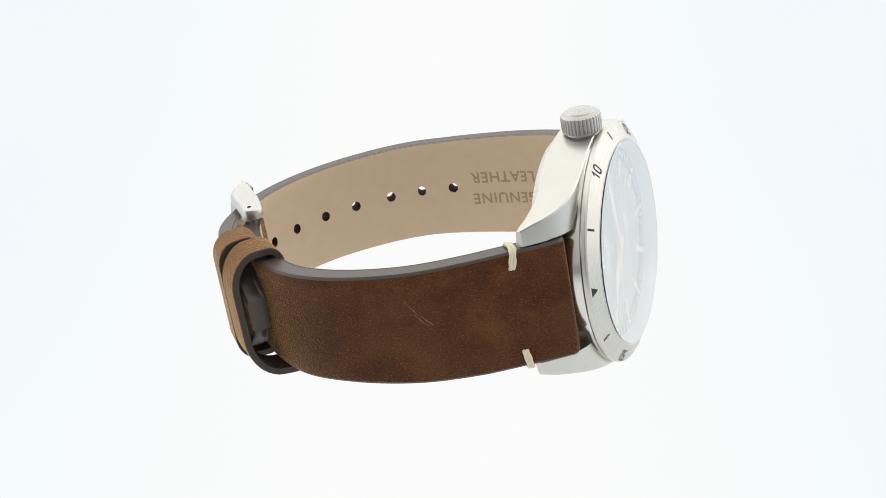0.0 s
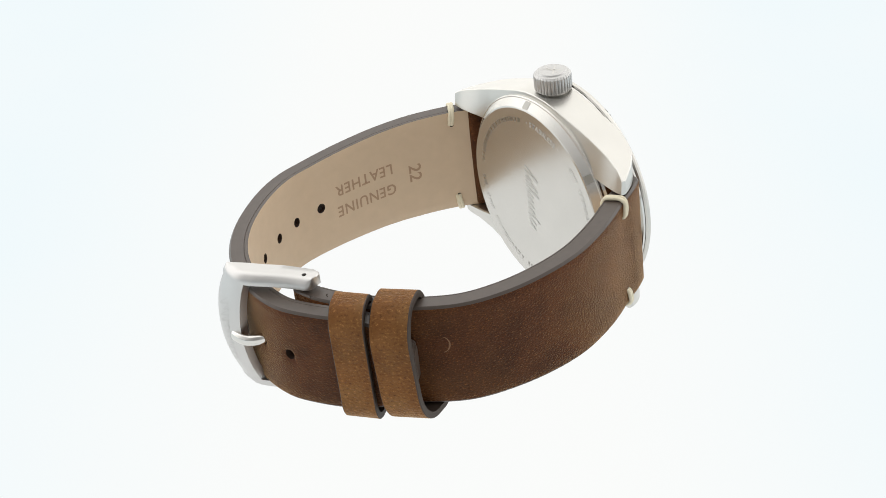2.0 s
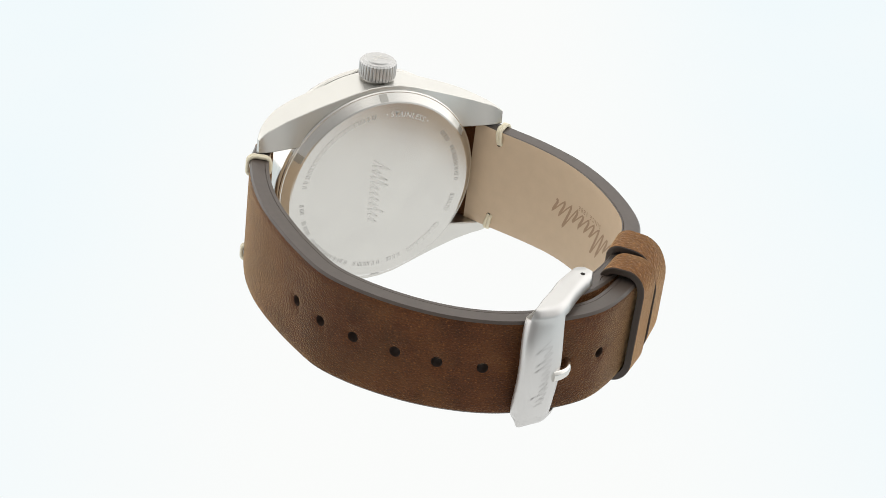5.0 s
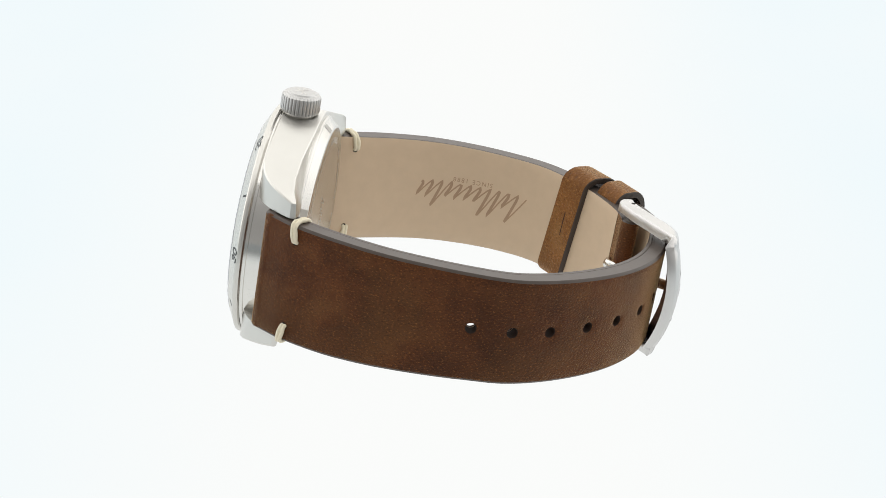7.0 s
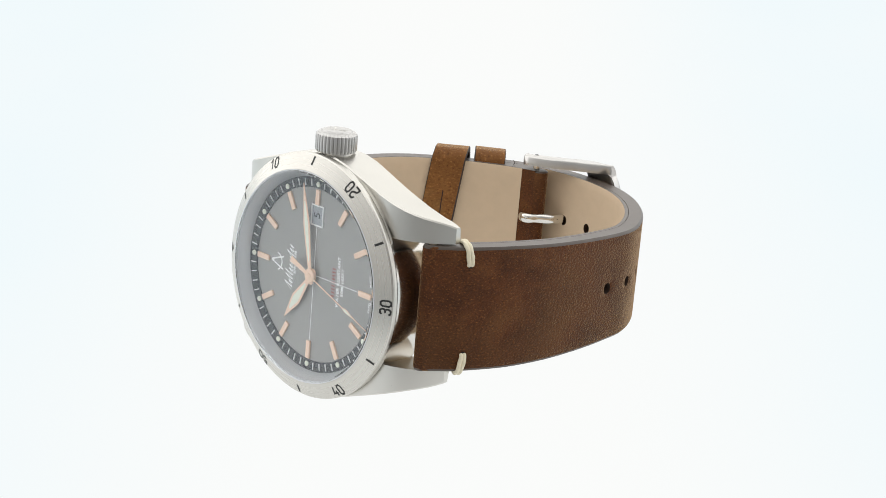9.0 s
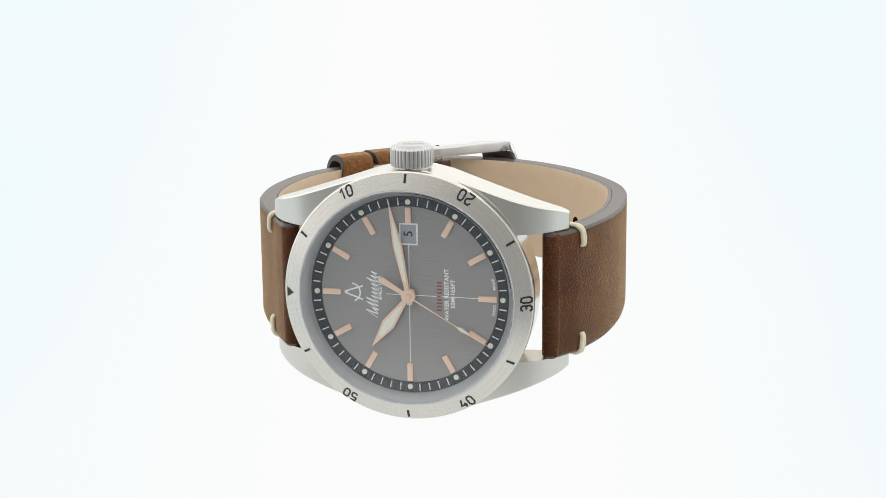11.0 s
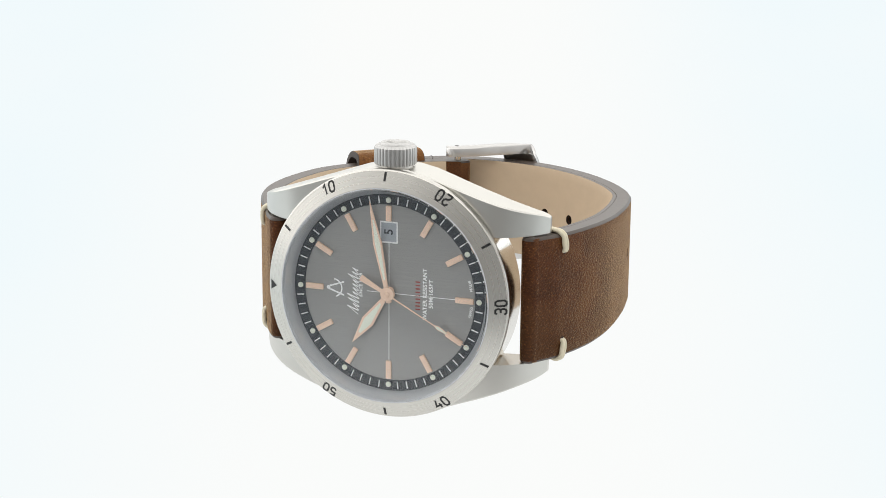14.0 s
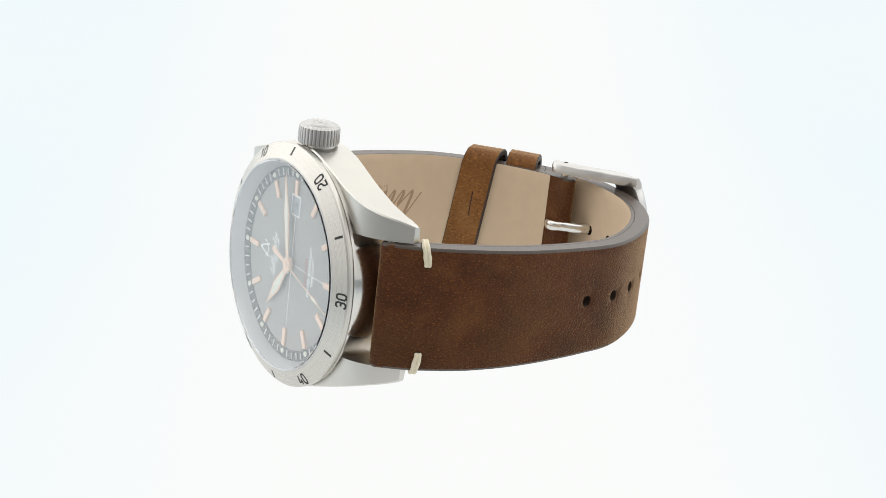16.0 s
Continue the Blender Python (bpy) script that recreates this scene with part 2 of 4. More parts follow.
def prism(outline, low, high, bm=None, bevel=0.0):
    """An outline in x, y raised from low to high."""
    bm = bm or bmesh.new()
    a = [bm.verts.new((x, y, low)) for x, y in outline]
    b = [bm.verts.new((x, y, high)) for x, y in outline]
    n = len(outline)
    faces = [bm.faces.new(a[::-1]), bm.faces.new(b)]
    for k in range(n):
        faces.append(bm.faces.new((a[k], a[(k + 1) % n], b[(k + 1) % n], b[k])))
    bmesh.ops.recalc_face_normals(bm, faces=faces)
    if bevel:
        edges = [e for e in bm.edges if any(v in b for v in e.verts) and all(v in b for v in e.verts)]
        bmesh.ops.bevel(bm, geom=edges, offset=bevel, segments=2, affect="EDGES", profile=0.5)
    return bm


def moved(bm, m):
    bmesh.ops.transform(bm, matrix=m, verts=bm.verts)
    return bm


def box(cx, cy, cz, sx, sy, sz, bm=None, bevel=0.0):
    bm = bm or bmesh.new()
    vs = bmesh.ops.create_cube(bm, size=1.0)["verts"]
    bmesh.ops.scale(bm, vec=(sx, sy, sz), verts=vs)
    bmesh.ops.translate(bm, vec=(cx, cy, cz), verts=vs)
    if bevel:
        es = list({e for v in vs for e in v.link_edges})
        bmesh.ops.bevel(bm, geom=es, offset=bevel, segments=2, affect="EDGES", profile=0.5)
    return bm


def tube(path, radius, seg=10, bm=None, flat=1.0, side=None):
    """A rod along a list of points; side and flat make it an oval."""
    bm = bm or bmesh.new()
    pts = [Vector(p) for p in path]
    rings = []
    up = Vector(side) if side else None
    for k, p in enumerate(pts):
        d = (pts[min(k + 1, len(pts) - 1)] - pts[max(k - 1, 0)]).normalized()
        u = up if up else (Vector((0, 0, 1)) if abs(d.z) < 0.9 else Vector((1, 0, 0)))
        a = d.cross(u).normalized()
        b = a.cross(d).normalized()
        rad = radius[k] if isinstance(radius, (list, tuple)) else radius
        rings.append([bm.verts.new(p + rad * (flat * math.cos(2 * math.pi * j / seg) * a + math.sin(2 * math.pi * j / seg) * b)) for j in range(seg)])
    for r0, r1 in zip(rings, rings[1:]):
        for j in range(seg):
            bm.faces.new((r0[j], r0[(j + 1) % seg], r1[(j + 1) % seg], r1[j]))
    bm.faces.new(rings[0][::-1])
    bm.faces.new(rings[-1])
    bmesh.ops.recalc_face_normals(bm, faces=bm.faces)
    return bm


def curve_through(points, step=0.25):
    """Catmull-Rom through the points, resampled at even steps of length."""
    p = [np.array(q, float) for q in points]
    p = [2 * p[0] - p[1]] + p + [2 * p[-1] - p[-2]]
    fine = []
    for k in range(1, len(p) - 2):
        for s in np.linspace(0, 1, 24, endpoint=False):
            a, b, c, d = p[k - 1:k + 3]
            fine.append(0.5 * (2 * b + (c - a) * s + (2 * a - 5 * b + 4 * c - d) * s ** 2 + (3 * b - a - 3 * c + d) * s ** 3))
    fine.append(p[-2])
    fine = np.array(fine)
    run = np.concatenate([[0], np.cumsum(np.linalg.norm(np.diff(fine, axis=0), axis=1))])
    at = np.linspace(0, run[-1], max(2, int(run[-1] / step)))
    return at, np.stack([np.interp(at, run, fine[:, k]) for k in range(fine.shape[1])], 1)


def text_mesh(words, size, mapping, bold=0.0, spacing=1.0, align="CENTER"):
    """A bmesh of the built-in font's letters; mapping turns text x, y into a point in millimetres."""
    cu = bpy.data.curves.new("lettering", "FONT")
    cu.body, cu.size, cu.align_x, cu.align_y, cu.offset, cu.space_character = words, size, align, "CENTER", bold, spacing
    cu.resolution_u = 4
    ob = bpy.data.objects.new("lettering", cu)
    scene.collection.objects.link(ob)
    me = bpy.data.meshes.new_from_object(ob.evaluated_get(bpy.context.evaluated_depsgraph_get()))
    bm = bmesh.new()
    bm.from_mesh(me)
    bpy.data.objects.remove(ob)
    bpy.data.curves.remove(cu)
    bpy.data.meshes.remove(me)
    for v in bm.verts:
        v.co = mapping(v.co.x, v.co.y)
    return bm


def ribbon(points, width, mapping, bm=None, closed=False):
    """A flat stroke of even or given widths along points in a plane, mitred at its corners."""
    bm = bm or bmesh.new()
    p = [Vector(q) for q in points]
    n = len(p)
    left, right = [], []
    for k in range(n):
        a = p[(k - 1) % n] if closed or k else None
        b = p[(k + 1) % n] if closed or k < n - 1 else None
        d0 = (p[k] - a).normalized() if a is not None else (b - p[k]).normalized()
        d1 = (b - p[k]).normalized() if b is not None else d0
        t = (d0 + d1).normalized()
        w = width[k] if isinstance(width, (list, tuple)) else width
        m = Vector((-t.y, t.x)) * (0.5 * w / max(0.5, t.dot(d0)))
        left.append(bm.verts.new(mapping(*(p[k] + m))))
        right.append(bm.verts.new(mapping(*(p[k] - m))))
    for k in range(n if closed else n - 1):
        j = (k + 1) % n
        bm.faces.new((right[k], right[j], left[j], left[k]))
    return bm


# strokes of squarish bezel figures in a cell 1 wide and 1 high: closed or open, then the corners
FIGURES = {
    "0": ((True, ((0.25, 0), (0.75, 0), (1, 0.2), (1, 0.8), (0.75, 1), (0.25, 1), (0, 0.8), (0, 0.2))),),
    "1": ((False, ((0.25, 0.72), (0.7, 1), (0.7, 0))),),
    "2": ((False, ((0, 0.74), (0, 0.82), (0.25, 1), (0.75, 1), (1, 0.82), (1, 0.64), (0.8, 0.5), (0.2, 0.36), (0, 0.2), (0, 0), (1, 0))),),
    "3": ((False, ((0, 0.82), (0.25, 1), (0.75, 1), (1, 0.82), (1, 0.65), (0.8, 0.52), (0.3, 0.52))), (False, ((0.84, 0.53), (1, 0.36), (1, 0.18), (0.75, 0), (0.25, 0), (0, 0.18)))),
    "4": ((False, ((0.5, 1), (0, 0.3), (1.1, 0.3))), (False, ((0.8, 0.55), (0.8, 0)))),
    "5": ((False, ((0.95, 1), (0.08, 1), (0.04, 0.58), (0.75, 0.58), (1, 0.42), (1, 0.18), (0.75, 0), (0.25, 0), (0, 0.16))),),
}


def figures(number, height, mapping, stroke=0.3):
    bm = bmesh.new()
    wide, gap = height * 0.56, height * 0.3
    total = len(number) * wide + (len(number) - 1) * gap
    for k, c in enumerate(number):
        x0 = -total / 2 + k * (wide + gap)
        for closed, corners in FIGURES[c]:
            ribbon([(x0 + x * wide, (y - 0.5) * height) for x, y in corners], stroke, mapping, bm, closed)
    return bm


def wordmark(length, height, mapping, tilt=0.35, bm=None, stroke=0.11):
    """A plain flowing line of slanted waves, the size of a maker's script mark."""
    tall = (1.0, 0.5, 0.92, 1.0, 0.52, 0.5, 0.52, 0.5, 0.9, 0.56, 0.5)
    pitch = length / (len(tall) + 0.6)
    path, x = [(-length / 2 - 0.2 * pitch, -height * 0.5)], -length / 2 + 0.3 * pitch
    for h in tall:
        y0, y1 = -height / 2, -height / 2 + height * h
        lean = tilt * height * h
        path += [(x + 0.42 * pitch + lean * 0.93, y1 - 0.06 * height), (x + 0.52 * pitch + lean, y1), (x + 0.55 * pitch + lean * 0.9, y1 - 0.08 * height), (x + 0.5 * pitch + 0.1 * lean, y0 + 0.1 * height), (x + 0.72 * pitch, y0)]
        x += pitch
    _, fine = curve_through(path, height * 0.07)
    width = []
    for k, q in enumerate(fine):
        d = fine[min(k + 1, len(fine) - 1)] - fine[max(k - 1, 0)]
        width.append(height * stroke * (1.0 if d[1] < 0 else 0.5))
    return ribbon([tuple(q) for q in fine], width, mapping, bm)


# ---- setting: light table, with unseen panels added round and above it for light ----
def sheet(name, points, faces, mat, label, category):
    me = bpy.data.meshes.new(name)
    me.from_pydata(points, [], faces)
    me.materials.append(mat)
    return tagged(new(name, me), label, category, kind="structure")


def build_table_and_panels():
    w, front, back, top = 0.60, -0.62, 0.62, 0.95
    sheet("floor", [(-w, front, 0), (w, front, 0), (w, back, 0), (-w, back, 0)], [(0, 1, 2, 3)], M_FLOOR, "glowing white acrylic light table under the watch", "light table")
    sheet("panel_north", [(-w, back + 0.002, -0.01), (w, back + 0.002, -0.01), (w, back + 0.002, top), (-w, back + 0.002, top)], [(0, 1, 2, 3)], M_BACK_PANEL, "unseen bright white glowing panel behind the watch, added for light", "softbox")
    for name, x in (("panel_west", -w - 0.002), ("panel_east", w + 0.002)):
        sheet(name, [(x, front, -0.01), (x, back, -0.01), (x, back, top), (x, front, top)], [(0, 1, 2, 3)], M_SIDE, "unseen white glowing panel beside the watch, added for light", "softbox")
    sheet("ceiling", [(-w, front, top + 0.002), (w, front, top + 0.002), (w, back, top + 0.002), (-w, back, top + 0.002)], [(0, 1, 2, 3)], M_CEILING, "unseen bright white glowing panel above the watch, added for light", "softbox")
    sheet("panel_south", [(-w, front - 0.002, -0.01), (w, front - 0.002, -0.01), (w, front - 0.002, top), (-w, front - 0.002, top)], [(0, 1, 2, 3)], M_FRONT, "unseen dim off-white glowing panel behind the lens, added for reflections", "softbox")


build_table_and_panels()

# ---- case ----
CONE = 1.7 / 3.3


def bezel_height(r):
    return 1.08 - (r - 18.05) * CONE


def flank(v):
    a = abs(v)
    return math.sqrt(21.0 ** 2 - a * a) if a < 6.6 else 19.93 - (a - 6.6) * 0.333


def build_case():
    lug_v = (0, 3, 6, 9, 12, 14.5, 16.5, 18, 19.3, 20.6, 21.8, 22.9, 23.8, 24.6, 25.2)
    front = np.interp(lug_v, (0, 14.5, 17, 19, 20.9, 22.2, 23.4, 24.5, 25.2), (-1.9, -1.95, -2.2, -2.8, -3.9, -5.0, -6.3, -7.9, -9.1))
    back = np.interp(lug_v, (0, 6.8, 13.7, 19.4, 23.0, 25.2), (-8.9, -8.8, -8.3, -8.4, -9.0, -9.9))
    under = np.interp(lug_v, (0, 10, 16, 20, 23.5, 25.2), (-9.2, -9.2, -9.5, -10.1, -10.4, -10.2))
    bm = bmesh.new()
    for side in (1, -1):
        rows = []
        stations = [(-v, f, b, n) for v, f, b, n in list(zip(lug_v, front, back, under))[:0:-1]] + list(zip(lug_v, front, back, under))
        for v, f, b, n in stations:
            u = flank(v)
            u -= max(0.0, abs(v) - 23.6) ** 2 * 0.14 + (0.03 * max(0.0, abs(v) - 7) if side < 0 else 0)
            inner = max(10.7, math.sqrt(max(0.0, 18.7 ** 2 - v * v)))
            c = 0.22
            ring = [(inner, f - 0.02), (u - c, f), (u, f - c), (u, b + c * 0.4), (u - c * 0.6, b - 0.05), (inner + c, n), (inner, n + c)]
            rows.append([bm.verts.new((side * a, v, h)) for a, h in ring])
        m = len(rows[0])
        for a, b in zip(rows, rows[1:]):
            for k in range(m):
                bm.faces.new((a[k], a[(k + 1) % m], b[(k + 1) % m], b[k]))
        bm.faces.new(rows[0])
        bm.faces.new(rows[-1])
    bmesh.ops.recalc_face_normals(bm, faces=bm.faces)
    case = part("case", bm, M_CASE, watch, "brushed steel case with four tapering lugs", 13)
    body = revolve([(18.1, -1.2), (20.0, -1.2), (20.35, -1.5), (20.4, -3.5), (20.55, -8.5), (20.2, -8.9), (18.5, -9.0), (18.5, -1.6)], closed=True)
    part("case_band", body, M_POLISH, case, "polished round steel case middle")
    # raised step under the bezel
    part("bezel_seat", revolve([(19.0, -1.6), (20.75, -1.6), (20.75, -2.05), (19.0, -2.05)], closed=True), M_POLISH, case)
    for v in (22.6, -22.6):
        part("spring_bar", tube([(-10.5, v, -6.6), (10.5, v, -6.6)], 0.7, 12), M_POLISH, case)
    return case


case = build_case()


def build_bezel():
    prof = [(18.02, 0.2), (18.05, 0.95), (18.15, bezel_height(18.15)), (20.75, bezel_height(20.75)), (20.95, bezel_height(20.95) - 0.1), (21.0, bezel_height(21) - 0.35), (21.0, -1.25), (20.8, -1.5), (19.0, -1.5)]
    bezel = part("bezel", revolve(prof, 192, closed=True), M_BEZEL, watch, "brushed steel bezel with black minute scale", 10)

    def on_cone(angle, outward):
        """Maps text x, y onto the slope at this clock angle (degrees from 12)."""
        a0 = radians(angle)

        def place(x, y):
            r = 19.9 + (y if outward else -y)
            a = a0 + (x if outward else -x) / 19.9
            return Vector((r * math.sin(a), r * math.cos(a), bezel_height(r) + 0.03))
        return place

    for k in range(12):
        ang = 30 * k
        put = on_cone(ang, True)
        bm = bmesh.new()
        if k == 0:
            bm.faces.new([bm.verts.new(put(x, y)) for x, y in ((-0.85, 0.62), (0.0, -0.72), (0.85, 0.62))])
            part("zero_triangle", bm, M_BLACK, bezel, "black triangle", 0)
        elif k % 2:
            w, h = 0.2, 0.7
            bm.faces.new([bm.verts.new(put(x, y)) for x, y in ((-w, -h), (w, -h), (w, h), (-w, h))])
            part("minute_tick", bm, M_BLACK, bezel, "", 0)
        else:
            bm.free()
            out = k in (2, 10)
            place = on_cone(ang, out)
            part("minute_numeral", figures(str(5 * k), 1.62, place), M_BLACK, bezel, "", 0)
    return bezel


build_bezel()


def build_crystal():
    ob = part("crystal", revolve([(0, 1.28), (17.7, 1.28), (17.88, 1.22), (17.94, 1.1), (17.94, 0.5), (0, 0.5)], 128), M_GLASS, watch, "clear flat sapphire crystal", 6)
    ob.visible_shadow = False
    # thin gasket between crystal and bezel, painted pale for the bright glass edge
    part("crystal_gasket", revolve([(17.955, 0.3), (18.02, 0.3), (18.1, 1.0), (18.1, 1.1), (17.955, 1.12)], 128, closed=True), M_GASKET, ob)


build_crystal()


# ---- dial ----
def at_angle(angle, r, x=0.0, z=0.0):
    """A point at the clock angle and radius, x to its right."""
    a = radians(angle)
    return Vector((r * math.sin(a) + x * math.cos(a), r * math.cos(a) - x * math.sin(a), z))


DIAL_Z = -1.95


def build_dial():
    bm = revolve([(0, DIAL_Z), (15.0, DIAL_Z), (15.0, DIAL_Z - 0.5), (0, DIAL_Z - 0.5)], 128)
    dial = part("dial", bm, M_DIAL, watch, "brushed grey dial with rose gold markers", 30)
    ring = revolve([(14.95, DIAL_Z - 0.3), (14.95, DIAL_Z + 0.14), (15.05, DIAL_Z + 0.18), (16.75, DIAL_Z + 0.32), (16.75, DIAL_Z - 0.3)], 128, closed=True)
    chapter = part("chapter_ring", ring, M_RING, watch, "dark slate minute ring with white ticks", 10)
    part("rehaut", revolve([(16.7, DIAL_Z + 0.3), (17.7, 0.4), (18.0, 0.4), (18.0, DIAL_Z), (16.7, DIAL_Z)], 128, closed=True), M_REHAUT, watch, "sloping steel inner ring")

    def ring_z(r):
        return DIAL_Z + 0.18 + (r - 15.05) / 1.7 * 0.14

    # minute ticks and lume dots
    bm = prism([(-0.09, 15.2), (0.09, 15.2), (0.09, 16.4), (-0.09, 16.4)], DIAL_Z + 0.1, DIAL_Z + 0.36)
    tick = finish("minute_line", bm, M_WHITE, 0)
    dot = finish("lume_dot", revolve([(0, DIAL_Z + 0.5), (0.34, DIAL_Z + 0.46), (0.46, DIAL_Z + 0.36), (0.46, DIAL_Z + 0.1)], 20), M_LUME)
    for k in range(60):
        turn = Matrix.Rotation(-radians(6 * k), 4, "Z")
        if k % 5:
            shared("minute_line", tick, chapter, turn)
        else:
            shared("lume_dot", dot, chapter, turn @ Matrix.Translation((0, 15.69 * MM, 0)))
    # applied bars
    for k in range(12):
        low, high = (12.15, 14.75) if k == 3 else (11.6, 14.75)
        bar = box(0, (low + high) / 2, DIAL_Z + 0.18, 0.98, high - low, 0.42, bevel=0.12)
        part("hour_marker", moved(bar, Matrix.Rotation(-radians(30 * k), 4, "Z")), M_GOLD, dial, "rose gold bar")
    # cross lines
    part("cross_line", box(-1.55, 0, DIAL_Z + 0.012, 20.1, 0.11, 0.02), M_WHITE, dial, "", 0)
    part("cross_line", box(0, -3.85, DIAL_Z + 0.012, 0.11, 15.5, 0.02), M_WHITE, dial, "", 0)
    # date window
    frame_bm = bmesh.new()
    for cx, cy, sx, sy in ((8.6, 0, 0.24, 3.05), (12.0, 0, 0.24, 3.05), (10.3, 1.45, 3.2, 0.22), (10.3, -1.45, 3.2, 0.22)):
        box(cx, cy, DIAL_Z + 0.06, sx, sy, 0.16, frame_bm)
    window = part("date_window", frame_bm, M_WHITE, dial, "square white-framed date window", 0)
    part("date_disc", box(10.3, 0, DIAL_Z + 0.015, 3.2, 2.75, 0.03), M_DATE, dial, "", 0)
    part("date_numeral", text_mesh("5", 2.1, lambda x, y: Vector((10.35 + x, y, DIAL_Z + 0.045)), 0.03), M_RING, dial, "", 0)

    # printing
    def flat(cx, cy):
        return lambda x, y: Vector((cx + x, cy + y, DIAL_Z + 0.03))

    part("maker_mark", wordmark(7.9, 1.9, flat(-0.1, 6.4)), M_WHITE, dial, "white script mark", 0)
    part("dial_print", text_mesh("SINCE 1888", 0.78, flat(0.9, 4.95), 0.022, 1.05), M_WHITE, dial, "", 0)
    strokes = bmesh.new()
    for k in range(9):
        box(-2.3 + k * 0.58, -5.05, DIAL_Z + 0.012, 0.24, 0.82, 0.02, strokes)
    part("model_mark", strokes, M_RED, dial, "row of dark red printed strokes", 0)
    part("dial_print", text_mesh("WATER RESISTANT", 0.98, flat(0.35, -6.3), 0.028, 1.04), M_WHITE, dial, "", 0)
    part("dial_print", text_mesh("50M\u00b7165FT", 0.98, flat(0.5, -7.35), 0.028, 1.08), M_WHITE, dial, "", 0)

    def low_arc(mid):
        return lambda x, y: at_angle(180 - math.degrees((mid + x) / 14.35), 14.35 - y, 0, DIAL_Z + 0.03)

    part("dial_print", text_mesh("SWISS", 0.72, low_arc(-1.9), 0.008), M_WHITE, dial, "", 0)
    part("dial_print", text_mesh("MADE", 0.72, low_arc(2.5), 0.008), M_WHITE, dial, "", 0)
    # pair of dividers: two legs, a bow and a knob
    bm = bmesh.new()
    for s in (1, -1):
        bm.faces.new([bm.verts.new((s * x, y, DIAL_Z + 0.03)) for x, y in ((0.02, 10.8), (0.32, 10.8), (1.3, 7.95), (1.0, 7.95))])
    for a0 in range(200, 341, 14):
        a, b = radians(a0), radians(a0 + 14)
        bm.faces.new([bm.verts.new((r * math.cos(q), 9.9 + r * math.sin(q), DIAL_Z + 0.035)) for r, q in ((1.4, a), (1.66, a), (1.66, b), (1.4, b))])
    knob = [bm.verts.new((0.34 * math.cos(q), 10.75 + 0.34 * math.sin(q), DIAL_Z + 0.04)) for q in np.linspace(0, 2 * math.pi, 13)[:-1]]
    bm.faces.new(knob)
    part("emblem", bm, M_WHITE, dial, "white divider emblem", 0)
    return dial


build_dial()


# ---- hands ----
def hand_outline(points):
    return [(x, y) for y, x in points] + [(-x, y) for y, x in reversed(points) if x > 0]


def build_watch_pointers():
    pointers = (
        ("hour_pointer", -54.7, -1.45, [(-1.4, 0.0), (-1.2, 0.5), (1.2, 0.42), (6.2, 1.12), (10.9, 0.05)], [(2.2, 0.16), (6.2, 0.72), (8.7, 0.2)]),
        ("minute_pointer", 78.6, -1.2, [(-1.6, 0.0), (-1.4, 0.5), (1.2, 0.40), (8.6, 0.80), (15.7, 0.05)], [(2.4, 0.14), (8.6, 0.46), (12.6, 0.1)]),
    )
    for name, angle, z, outline, lume in pointers:
        turn = Matrix.Rotation(-radians(angle), 4, "Z")
        ob = part(name, moved(prism(hand_outline(outline), z, z + 0.14, bevel=0.05), turn), M_GOLD, watch, "rose gold pointer with pale lume")
        part("lume_inlay", moved(prism(hand_outline(lume), z + 0.1, z + 0.155), turn), M_LUME, ob, "", 0)
    outline = [(-5.3, 0.0), (-5.2, 0.55), (-1.0, 0.32), (0.0, 0.45), (1.0, 0.12), (9.3, 0.07), (10.2, 0.36), (12.4, 0.07), (15.9, 0.03)]
    second = part("second_pointer", prism(hand_outline(outline), -0.98, -0.88), M_GOLD, watch, "slim rose gold seconds pointer")
    part("lume_inlay", prism(hand_outline([(9.6, 0.06), (10.2, 0.24), (11.8, 0.05)]), -0.92, -0.865), M_LUME, second, "", 0)
    hub = revolve([(0, -0.7), (0.35, -0.7), (0.45, -0.76), (0.5, -0.86), (1.12, -0.87), (1.2, -0.95), (1.2, -1.5)], 40)
    part("pointer_hub", hub, M_GOLD, watch, "round rose gold hub")
    return second


second_pointer = build_watch_pointers()


